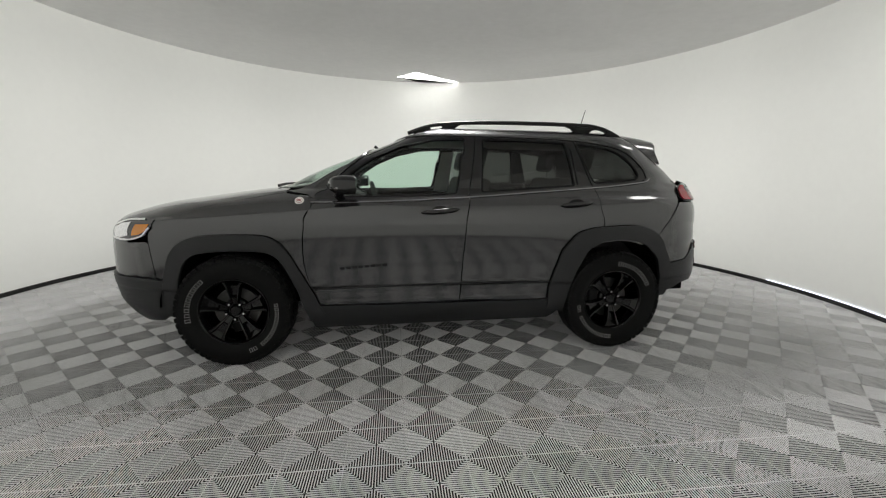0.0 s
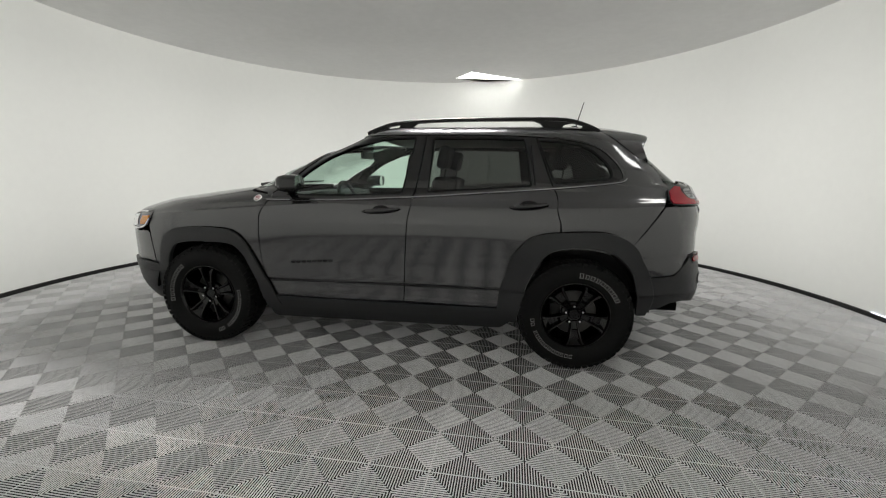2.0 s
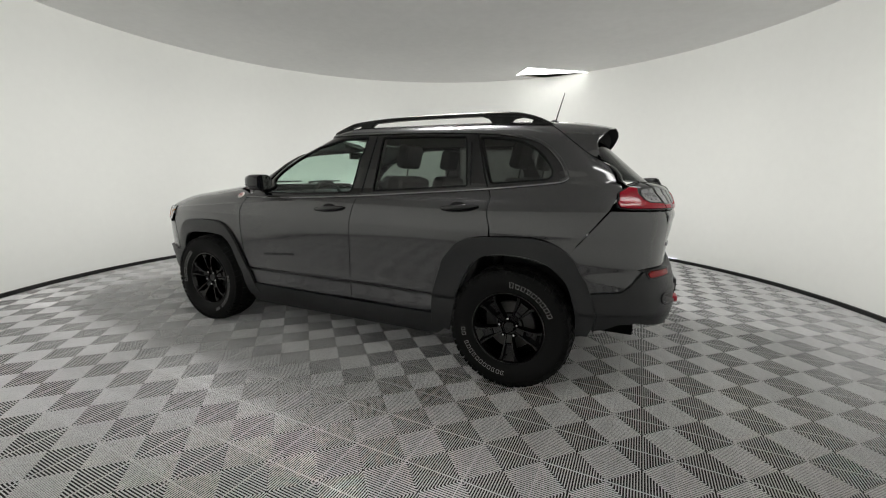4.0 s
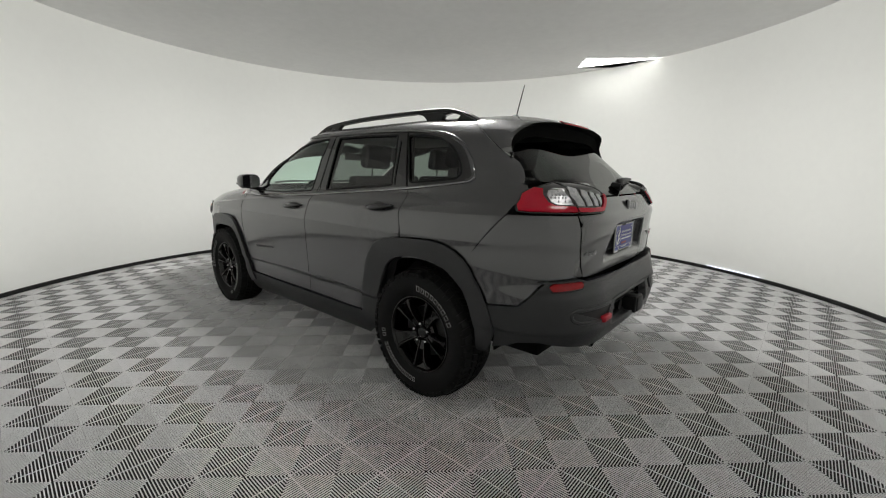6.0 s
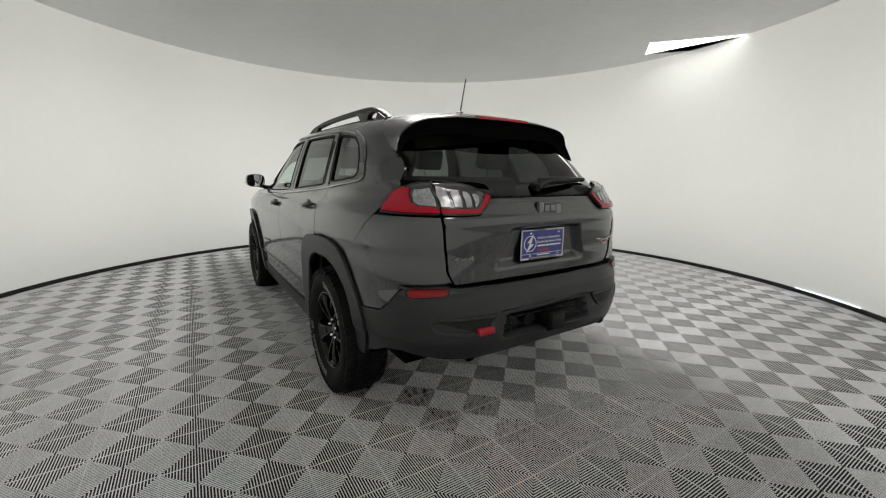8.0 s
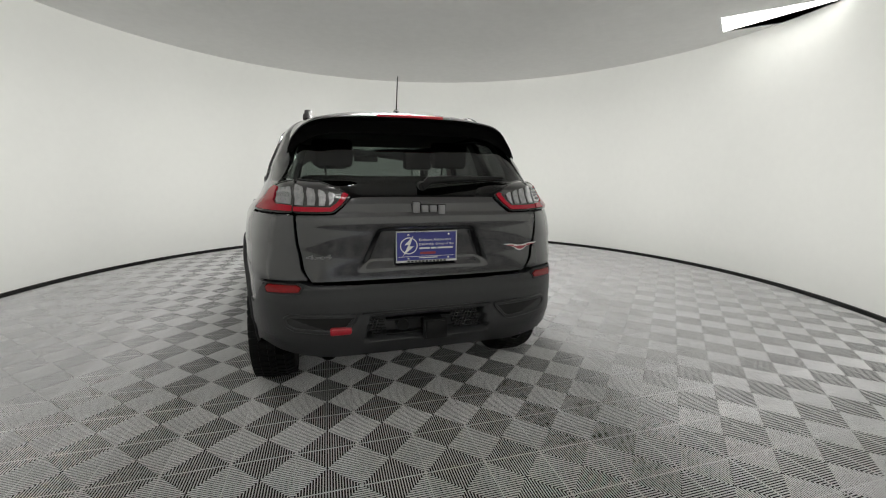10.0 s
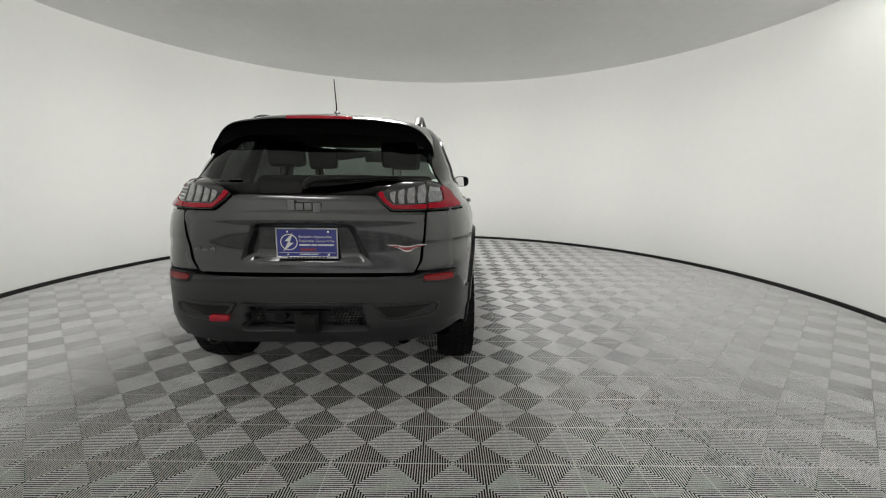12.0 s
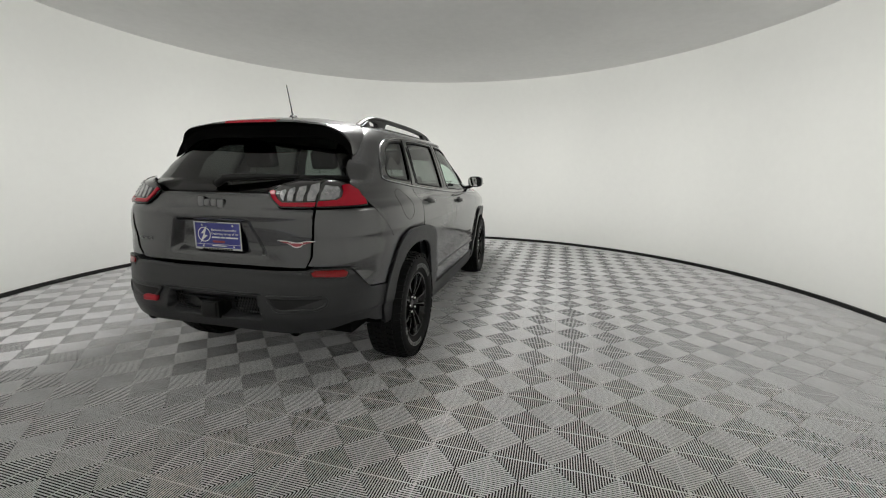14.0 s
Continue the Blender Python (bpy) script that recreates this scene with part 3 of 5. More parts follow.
    gate = R((0, .792), (.545, .796), (.576, .86), (.596, 1.0), (.602, 1.106), (.43, 1.112), (.352, 1.185), (.31, 1.190), (0, 1.190))
    skin_part("tailgate", [dense(gate)], mat, both=True, relief=hollow, ds=.012, dv=.012)
    base_loop = R((0, 1.594), (.45, 1.590)) + S((1.585, 1.580), (1.655, 1.520), (1.748, 1.444), (1.742, 1.428), (1.628, 1.517), (1.503, 1.612), (1.42, 1.6295)) + R((.3, 1.6295), (0, 1.6295))
    skin_part("spoiler_base", [dense(base_loop)], mat, both=True)
    glass_loop = R((0, 1.2), (.318, 1.2), (.40, 1.230), (.50, 1.256), (.60, 1.268)) + S((1.905, 1.275), (1.893, 1.320), (1.845, 1.378), (1.745, 1.438), (1.65, 1.515), (1.58, 1.575)) + R((.45, 1.585), (0, 1.59))
    skin_part("rear_window", [dense(glass_loop)], GLASS_REAR, lift=-.003, lip=0, both=True, label="dark tinted rear window")
    return doors, doors2


doors_front, doors_rear = hull(PAINT)

# inner tub and floor pan, so that gaps and wheel houses stay dark
tub = [dense(S((-.80, .30), (-.80, 1.10), (.3, 1.14), (.80, 1.10), (.80, .30)), .08)]
side_pair("inner_side", tub, DARK, lift=-.035, lip=0)
skin_part("inner_tail", [dense(R((0, .47), (.62, .48)) + S((1.86, .53), (1.86, 1.08)) + R((.6, 1.17), (0, 1.17)), .08)], DARK, lift=-.075, lip=0, both=True)
skin_part("inner_nose", [dense(F((0, .30), (.60, .30)) + S((-1.90, .40), (-1.92, .93)) + F((.55, .945), (0, .945)), .08)], DARK, lift=-.05, lip=0, both=True)
bm = box_bm(-1.80, 1.66, -.60, .60, .34, .41, .03)
box_bm(-.9, .92, -.80, .80, .27, .33, .02, bm=bm)
box_bm(-1.8, -.86, -.52, .52, .34, 1.02, .05, bm=bm)
part("floor_pan", bm, DARK, car)
for sx in (-1.36, 1.36):
    for sy in (-1, 1):
        own = bmesh.new()
        rows = []
        for k in range(25):
            a = math.pi * k / 24
            rr = .465 + .02 * math.cos(4 * a)
            rows.append([own.verts.new((sx + rr * math.cos(a), sy * y, .40 + rr * math.sin(a) * .96)) for y in (.83, .52)])
        for a, b in zip(rows, rows[1:]):
            own.faces.new((a[0], a[1], b[1], b[0]))
        own.faces.new([r[1] for r in rows])
        part("wheel_house", own, DARK, car)

# greenhouse trim and side glass
trim_loop = curve(S(*DLO_LOW))[:-1] + curve(S(*DLO_TOP))[:-1]


def soft_loop(pts, r=.02, per=4):
    """Rounds the corners of a loop on the skin."""
    out = []
    n = len(pts)
    for k in range(n):
        p0, p1, p2 = (np.array(pts[i % n]) for i in (k - 1, k, k + 1))
        a, b = p0 - p1, p2 - p1
        la, lb = np.linalg.norm(a), np.linalg.norm(b)
        cosang = float(a @ b / (la * lb))
        if cosang < -.93:
            out.append(tuple(map(float, p1)))
            continue
        q = min(r, la * .45, lb * .45)
        s, e = p1 + a / la * q, p1 + b / lb * q
        for j in range(per + 1):
            u = j / per
            out.append(tuple(map(float, (1 - u) ** 2 * s + 2 * u * (1 - u) * p1 + u * u * e)))
    return out


glass_loops = [soft_loop(S(*g), r) for g, r in ((FRONT_GLASS, .018), (REAR_GLASS, .018), (QUARTER_GLASS, .03))]
side_pair("window_surround", [dense(trim_loop)] + [dense(g) for g in glass_loops], BLACK_GLOSS, lift=-.003, lip=.02, label="gloss black window surround and pillars")
for g, name, mat, label in zip(glass_loops, ("front_window", "rear_door_window", "quarter_window"), (GLASS_FRONT, GLASS_DARK, GLASS_DARK),
                               ("clear green-tinted side glass", "dark privacy glass", "dark privacy glass")):
    side_pair(name, [dense(g, .06)], mat, label, lift=-.012, lip=0)
    strip_pair("window_seal", dense(g, .03), .006, .004, SEAL, closed=True, lift=-.004)
strip_pair("window_surround_trim", curve(S(*DLO_TOP[:-1]), 4), .011, .009, PAINT, "body-coloured edge round the side windows")
# belt moulding made bright grey to stand for the reflection along the door tops
strip_pair("belt_moulding", curve(S((-.83, 1.108), (-.5, 1.112), (-.225, 1.120), (.23, 1.143), (.70, 1.176), (1.17, 1.213), (1.45, 1.240), (1.61, 1.262), (1.648, 1.285))), .007, .008, DARK_CHROME, "thin belt moulding, coloured grey for the bright reflection there")
# shut line across the surround, between the doors and before the quarter glass
strip_pair("pillar_gap", dense(S((.2425, 1.162), (.308, 1.582))[:2], .05)[:9], .003, .0015, SEAL)
strip_pair("pillar_gap", dense(S((1.176, 1.232), (1.060, 1.566))[:2], .05)[:8], .005, .002, SEAL)
strip_pair("pillar_edge", dense(S((1.062, 1.236), (1.022, 1.545))[:2], .05)[:7], .004, .003, BLACK_SATIN)

strip_pair("character_line", curve(S((-1.76, .985), (-1.59, .999), (-1.18, 1.033), (-.90, 1.056))), .0035, .004, PAINT, "sharp crease along the wing")
strip_pair("character_line", curve(S((-.855, 1.060), (-.57, 1.083), (-.30, 1.098))), .0035, .004, PAINT, parents=doors_front)

# cladding: arches, sills, bumpers


def clad_pair(name, loop, label="", lift=.022, mat=None, lip=.035):
    return side_pair(name, [dense(loop)], mat or CLADDING, label, lift=lift, lip=lip, ds=.03, dv=.03)


flare_f = curve(S(*ARCH_F_OUT), 4) + curve(S(*ARCH_F_IN), 4)[::-1]
flare_r = curve(S(*ARCH_R_OUT), 4) + curve(S(*ARCH_R_IN), 4)[::-1]
clad_pair("wheel_arch_trim", flare_f, "grey textured plastic arch trim")
clad_pair("wheel_arch_trim", flare_r, "grey textured plastic arch trim")
for arch in (ARCH_F_IN, ARCH_R_IN):
    strip_pair("arch_lip", curve(S(*arch), 4), .007, .008, CLADDING, lift=.012)
for arch in (ARCH_F_OUT, ARCH_R_OUT):
    strip_pair("arch_edge", curve(S(*arch), 4), .006, .005, CLADDING, lift=.017)
clad_pair("sill", S((-.85, .395), (-.3, .392), (.4, .392), (.86, .395), (.93, .30), (.86, .245), (-.84, .225), (-.86, .30)), "grey plastic sill", lift=.010)
strip_pair("door_lower_moulding", curve(S((-.83, .512), (-.4, .527), (.023, .537), (.45, .541), (.80, .531), (.862, .527))), .007, .006, CLADDING)


def corner_inset(p):
    """The bumper lies closer to the body towards its ends."""
    u = min(1, max(0, (abs(p.y) - .42) / .32))
    return -.026 * u * u * (3 - 2 * u)


def bumper_relief(p):
    """Flat band above, hollow pockets below."""
    out = .008 * math.exp(-((p.z - .755) / .02) ** 2) + corner_inset(p)
    low = min(1, max(0, (.655 - p.z) / .02)) * min(1, max(0, (p.z - .555 + max(0, abs(p.y) - .42) * -.35) / .02))
    for y0, y1 in ((.31, .66),):
        side = min(1, max(0, (abs(p.y) - y0 - (.655 - p.z) * .55) / .02)) * min(1, max(0, (y1 - abs(p.y) + (p.z - .60) * .3) / .02))
        out -= .004 * low * side
    mid = min(1, max(0, (.632 - p.z) / .015)) * min(1, max(0, (p.z - .515) / .015)) * min(1, max(0, (.285 - abs(p.y) + (.63 - p.z) * .3) / .015))
    return out - .07 * mid


bumper_loop = (R((0, .778), (.55, .784), (.60, .800), (.78, .792)) + S((2.075, .785), (1.970, .664), (1.815, .648), (1.853, .52), (1.836, .425), (1.90, .442), (1.97, .474)) + R((.76, .486), (.69, .470), (.60, .458), (.45, .453), (0, .452)))
skin_part("rear_bumper", [dense(bumper_loop)], CLADDING, both=True, lift=.035, lip=.06, relief=bumper_relief, ds=.014, dv=.012, label="grey textured plastic rear bumper")
nose = F((0, .60), (.55, .60), (.78, .595)) + S((-1.90, .588), (-1.805, .585), (-1.814, .40), (-1.808, .33)) + F((.74, .30), (.62, .275), (0, .265))
skin_part("front_bumper", [dense(nose)], CLADDING, both=True, lift=.02, lip=.05, label="grey textured plastic front bumper")
fascia = F((0, .955), (.55, .957)) + S((-2.05, .975), (-2.03, .835), (-1.90, .845), (-1.877, .83), (-1.873, .75), (-1.859, .596)) + F((.78, .602), (.55, .607), (0, .607))
skin_part("front_fascia", [dense(fascia)], PAINT, both=True, lift=.003)
for k in range(7):
    y = (k - 3) * .145
    bm = box_bm(-2.300 + .04 * abs(k - 3) / 3, -2.22, y - .048, y + .048, .79, .925, .02)
    part("grille_slot", bm, BLACK_GLOSS, car, "gloss black grille slot with a bright rim")
strip_pair("front_bumper_seam", curve(S((-2.05, .605), (-1.95, .592), (-1.86, .59))), .006, .005, CLADDING, lift=.022)

# lamps
HEAD = S((-2.165, .925), (-2.10, .955), (-2.00, .990), (-1.90, .999), (-1.825, .990), (-1.845, .945), (-1.90, .888), (-1.97, .862), (-2.06, .852), (-2.14, .862))
heads = side_pair("headlight", [dense(HEAD)], LAMP_DARK, "smoked headlight with amber marker", lift=.006, lip=.02)
AMB = S((-1.955, .955), (-1.858, .962), (-1.885, .915), (-1.935, .892), (-1.985, .885))
for par, mir in zip(heads, (False, True)):
    skin_part("amber_marker", [dense(AMB)], AMBER, par, "amber side marker", lift=.011, lip=.008, mirror=mir)
    skin_part("clear_lens", [dense(S((-2.140, .925), (-2.07, .958), (-1.992, .968), (-2.015, .885), (-2.08, .868), (-2.135, .870)))], LAMP_SILVER, par, "clear projector lens", lift=.011, lip=.008, mirror=mir)
    part("chrome_strip", strip_bm(curve(S((-2.155, .868), (-2.06, .855), (-1.97, .866), (-1.90, .892), (-1.85, .942))), .008, .008, .008, False, mir), CHROME, par, "bright strip under the headlight")
    part("light_bar", strip_bm(curve(S((-2.13, .944), (-2.06, .968), (-1.99, .983), (-1.88, .990))), .007, .004, .010, False, mir), CHROME, par)

OUTER = R((.611, 1.116), (.70, 1.116)) + S((1.985, 1.117), (1.925, 1.120), (1.908, 1.145), (1.905, 1.205), (1.915, 1.228)) + R((.665, 1.243), (.604, 1.254))
INNER = R((.603, 1.116), (.52, 1.116), (.437, 1.118), (.395, 1.150), (.358, 1.190), (.405, 1.222), (.50, 1.250), (.597, 1.261))
for loop, name in ((OUTER, "tail_light"), (INNER, "tailgate_light")):
    both = side_pair(name, [dense(soft_loop(loop, .012))], LAMP_DARK, "rear light with red border and clear middle", lift=.012, lip=.03)
    for par, mir in zip(both, (False, True)):
        if name == "tail_light":
            red = R((.611, 1.120), (.70, 1.120)) + S((1.980, 1.121), (1.930, 1.124), (1.914, 1.147), (1.912, 1.200), (1.922, 1.222)) + R((.690, 1.232), (.672, 1.228), (.684, 1.198), (.692, 1.162), (.680, 1.146), (.611, 1.142))
            clear = R((.615, 1.149), (.672, 1.151), (.682, 1.164), (.676, 1.194), (.664, 1.220), (.615, 1.228))
            skin_part("clear_lens", [dense(clear, .03)], CLEAR_LENS, par, "clear reversing lens", lift=.018, lip=.008, mirror=mir)
            for k in range(5):
                for j in range(4):
                    y, z = .624 + k * .0115, 1.166 + j * .0175
                    q, nn = place(*spot("R", y, z), .0195)
                    b2 = bmesh.new()
                    bmesh.ops.create_uvsphere(b2, u_segments=8, v_segments=5, radius=.0055)
                    bmesh.ops.translate(b2, vec=(q.x, -q.y if mir else q.y, q.z), verts=b2.verts)
                    if k in (1, 3) or j in (1, 2):
                        part("led", b2, CLEAR_LENS, par)
                    else:
                        b2.free()
        else:
            red = R((.603, 1.120), (.52, 1.120), (.440, 1.122), (.399, 1.153), (.366, 1.190), (.386, 1.204), (.398, 1.196), (.394, 1.188), (.420, 1.157), (.446, 1.139), (.603, 1.138))
            for y0, y1 in ((.425, .452), (.464, .496), (.508, .545), (.557, .598)):
                top = 1.200 + (y0 - .42) * .20
                seg = R((y1, 1.146), (y0 + .006, 1.146 + max(0, .45 - y0) * .8), (y0, 1.19), (y0 + .004, top), (y1 - .004, top + .008), (y1, 1.20))
                skin_part("clear_lens", [dense(seg, .03)], CLEAR_LENS, par, "clear lamp segment", lift=.018, lip=.012, mirror=mir)
        skin_part("red_lens", [dense(red, .03)], RED_LENS, par, "red lamp border", lift=.020, lip=.014, mirror=mir)
        rim = soft_loop(loop, .012)
        part("lamp_rim", strip_bm(dense(rim, .03), .004, .004, .011, True, mir), BLACK_GLOSS, par)
reflectors = side_pair("rear_reflector", [dense(soft_loop(R((.598, .746), (.586, .774), (.604, .791), (.728, .789), (.742, .772), (.736, .745)), .008))], RED_REFLECTOR, "red reflector in the rear bumper", lift=.049, lip=.03, relief=corner_inset)
for mir in (False, True):
    part("reflector_rim", strip_bm(dense(soft_loop(R((.592, .740), (.578, .774), (.600, .796), (.732, .795), (.749, .772), (.741, .740)), .008), .02), .004, .006, .040, True, mir, None, corner_inset), CLADDING, reflectors[int(mir)])

# spoiler over the rear window: a sheet from the roof and the side seams out to the lip, black below
def on_skin(kind, q, v, lift=.003):
    p = place(*spot(kind, q, v), lift)[0]
    return (p.x, abs(p.y), p.z)


lead = [(1.50, 0, 1.671), (1.50, .30, 1.657), (1.50, .45, 1.633), on_skin("S", 1.503, 1.612), on_skin("S", 1.565, 1.560), on_skin("S", 1.625, 1.513),
        on_skin("S", 1.685, 1.466), on_skin("S", 1.735, 1.427), on_skin("S", 1.782, 1.402)]
trail = [(1.857, 0, 1.609), (1.853, .25, 1.605), (1.843, .38, 1.595), (1.831, .485, 1.581), (1.813, .548, 1.556), (1.790, .588, 1.528),
         (1.778, .612, 1.500), (1.783, .634, 1.462), (1.802, .648, 1.408)]
inner = [on_skin("R", y, v) for y, v in ((0, 1.515), (.25, 1.515), (.38, 1.512), (.47, 1.502), (.525, 1.482), (.562, 1.462), (.590, 1.442), (.612, 1.420), (.626, 1.400))]
lead, trail, inner = spline(lead, 4), spline(trail, 4), spline(inner, 4)


def spoiler_point(k, u):
    """Along the sheet: k from the middle to the side's low end, u from seam to lip."""
    k0 = min(int(k), len(lead) - 2)
    w = k - k0
    a = lead[k0] * (1 - w) + lead[k0 + 1] * w
    b = trail[k0] * (1 - w) + trail[k0 + 1] * w
    mid = 4 * u * (1 - u) * max(0, 1 - (k / 16) ** 2)
    return a * (1 - u) + b * u + np.array((0, 0, .012 * mid))


own = bmesh.new()
rows = []
for sy in (-1, 1):
    cols = list(range(len(lead)))
    for k in (cols[::-1] if sy < 0 else cols[1:]):
        edge = trail[k]
        ledge = edge * .62 + inner[k] * .38 + np.array((-.028, 0, .012)) * max(0, 1 - k / 30)
        row = [spoiler_point(k, j / 8) for j in range(8)] + [edge * .97 + lead[k] * .03, edge + np.array((.001, 0, -.007)), edge + np.array((-.010, 0, -.016)), ledge, inner[k]]
        rows.append([own.verts.new((float(q[0]), float(q[1]) * sy, float(q[2]))) for q in row])
for a, b in zip(rows, rows[1:]):
    for j in range(len(a) - 1):
        f = own.faces.new((a[j], b[j], b[j + 1], a[j + 1]))
        f.material_index = 1 if j >= 9 else 0
bmesh.ops.recalc_face_normals(own, faces=own.faces)
spoiler = part("roof_spoiler", own, (PAINT, DARK), car, "body-coloured roof spoiler, black below", smooth=50)
own = bmesh.new()
rows = []
for sy in (-1, 1):
    ks = [0, .7, 1.4, 2.1, 2.6, 2.9]
    for k in (ks[::-1] if sy < 0 else ks[1:]):
        pts = [spoiler_point(k, u) + np.array((0, 0, h)) for u, h in ((.915, -.002), (.92, .004), (.99, .004), (1.012, -.001), (1.014, -.008))]
        rows.append([own.verts.new((float(q[0]), float(q[1]) * sy, float(q[2]))) for q in pts])
for a, b in zip(rows, rows[1:]):
    for j in range(len(a) - 1):
        own.faces.new((a[j], b[j], b[j + 1], a[j + 1]))
bmesh.ops.recalc_face_normals(own, faces=own.faces)
part("high_brake_light", own, RED_LENS, spoiler, "red high brake light", smooth=40)

# ---- wheels ----


def wheel_parts():
    """One wheel, its outer face towards -y, its middle at the origin."""
    hub = tagged(new("wheel"))
    tyre_prof = [(.232, .10), (.255, .112), (.30, .121), (.335, .118), (.358, .106), (.370, .085), (.374, .04), (.375, 0), (.374, -.04), (.370, -.085), (.358, -.106),
                 (.352, -.1105), (.335, -.118), (.31, -.1225), (.285, -.121), (.255, -.113), (.238, -.100), (.226, -.096), (.222, 0)]
    tyre = part("tyre", lathe_bm(tyre_prof, 72, closed=True), RUBBER, hub, "black all-terrain tyre with white outlined lettering", 40)
    # tread blocks
    own = bmesh.new()
    n = 54
    for k in range(n):
        for row, (y0, y1, r) in enumerate(((-.118, -.070, .3715), (-.062, -.022, .377), (-.016, .016, .3775), (.022, .062, .377), (.070, .118, .3715))):
            a = 2 * math.pi * (k + .35 * (row % 2)) / n
            w = 2 * math.pi / n * (.36 if row in (0, 4) else .38)
            skew = .35 * w * (1 if row % 2 else -1)
            cs = []
            for rr in (r - .012, r + .0065):
                for da, yy in ((-w + skew, y0), (w + skew, y0), (w - skew, y1), (-w - skew, y1)):
                    drop = .010 if (row == 0 and yy == y0) or (row == 4 and yy == y1) else 0
                    cs.append(own.verts.new(((rr - drop) * math.cos(a + da), yy, (rr - drop) * math.sin(a + da))))
            for q in ((4, 5, 6, 7), (0, 1, 5, 4), (1, 2, 6, 5), (2, 3, 7, 6), (3, 0, 4, 7)):
                own.faces.new([cs[i] for i in q])
    bmesh.ops.recalc_face_normals(own, faces=own.faces)
    part("tread", own, RUBBER, tyre, smooth=0)
    own = bmesh.new()
    # shoulder lugs on the outer side
    for k in range(36):
        a = 2 * math.pi * k / 36
        for da, r0, r1 in ((0, .343, .366), (.075, .350, .366)):
            cs = []
            for y in (-.108, -.1235 if r0 < .345 else -.119):
                for dd, rr in ((-.02, r0), (.02, r0), (.03, r1), (-.03, r1)):
                    cs.append(own.verts.new((rr * math.cos(a + da + dd), y + (.012 if rr == r1 else 0), rr * math.sin(a + da + dd))))
            for q in ((4, 5, 6, 7), (0, 1, 5, 4), (1, 2, 6, 5), (2, 3, 7, 6), (3, 0, 4, 7)):
                own.faces.new([cs[i] for i in q])
    bmesh.ops.recalc_face_normals(own, faces=own.faces)
    part("shoulder_tread", own, RUBBER, tyre, smooth=0)

    # strokes in place of the maker's lettering
    rng = random.Random(5)

    def mark(a, half, r0, r1):
        own = bmesh.new()
        w, t = .0026 / r0, .0023
        dip_in = rng.choice((0, 0, .35, .6)) * half
        outer = [(a - half, r0), (a + half, r0), (a + half - dip_in, (r0 + r1) / 2), (a + half, r1), (a - half, r1), (a - half, (r0 + r1) / 2)]
        mid_a, mid_r = a - dip_in * .3, (r0 + r1) / 2
        rows = []
        for an, rr in outer:
            ia = an + (w if an < mid_a else -w)
            ir = rr + (t if rr < mid_r - .001 else -t if rr > mid_r + .001 else 0)
            rows.append([own.verts.new((q * math.cos(p), -.1150 - .0080 * max(0, 1 - ((q - .305) / .055) ** 2) + dy, q * math.sin(p)))
                         for p, q, dy in ((an, rr, 0), (an, rr, -.0022), (ia, ir, -.0022), (ia, ir, 0))])
        for k in range(6):
            f, g = rows[k], rows[(k + 1) % 6]
            for j in range(3):
                own.faces.new((f[j], g[j], g[j + 1], f[j + 1]))
        bmesh.ops.recalc_face_normals(own, faces=own.faces)
        part("sidewall_mark", own, TYRE_INK, tyre, "white outlined mark", smooth=0)
    for k in range(9):
        mark(radians(82 - k * 7.4), .044, .268, .296 if k else .301)
    for k in range(14):
        if k != 11:
            mark(radians(-97 - k * 6.1), .036, .270, .295)

    rim = part("rim", lathe_bm([(.222, .10), (.222, -.085), (.230, -.098), (.229, -.103), (.222, -.103), (.214, -.092), (.205, -.060), (.198, .02), (.19, .09)], 64), RIM, hub, "gloss black alloy rim")
    for k in range(5):
        base = 2 * math.pi * k / 5 + math.pi / 2 + math.pi / 5
        own = bmesh.new()
        rings = []
        n = 11
        for j in range(n):
            u = j / (n - 1)
            r = .050 + u * .162
            half = (.022 + .040 * u ** 1.25 + .014 * max(0, u - .86) * 6) / r
            y = -.064 - .024 * math.sin(u * math.pi * .6) - .006 * u
            groove = .026 * min(1, max(0, (u - .30) / .12)) * min(1, max(0, (.94 - u) / .08))
            rings.append([own.verts.new((r * math.cos(base + half * da), y + dy, r * math.sin(base + half * da))) for da, dy in
                          ((-1, .045), (-1, .006), (-.88, -.006), (-.64, -.006), (-.52, groove), (.52, groove), (.64, -.006), (.88, -.006), (1, .006), (1, .045))])
        for a, b in zip(rings, rings[1:]):
            for j in range(len(a)):
                own.faces.new((a[j], a[(j + 1) % len(a)], b[(j + 1) % len(a)], b[j]))
        own.faces.new(rings[0]), own.faces.new(rings[-1])
        bmesh.ops.recalc_face_normals(own, faces=own.faces)
        part("spoke", own, RIM, hub, "grooved gloss black spoke", 30)
    part("hub", lathe_bm([(0.001, -.070), (.030, -.070), (.036, -.064), (.038, -.050), (.068, -.055), (.080, -.045), (.085, .0)], 40), RIM, hub)
    for k in range(5):
        a = 2 * math.pi * k / 5 + math.pi / 2
        part("wheel_nut", lathe_bm([(.001, -.083), (.006, -.082), (.0095, -.077), (.0105, -.050)], 8, centre=(.0575 * math.cos(a), 0, .0575 * math.sin(a))), CHROME, hub, "bright wheel nut")
    part("brake_disc", lathe_bm([(.03, -.018), (.15, -.018), (.152, -.014), (.152, .004), (.03, .004)], 48), STEEL, hub, "grey steel brake disc")
    part("brake_caliper", box_bm(-.155, -.085, -.035, .03, -.06, .075, .012), BLACK_SATIN, hub)
    part("backing", lathe_bm([(.001, .06), (.195, .06), (.20, .10)], 40), DARK, hub)
    return hub


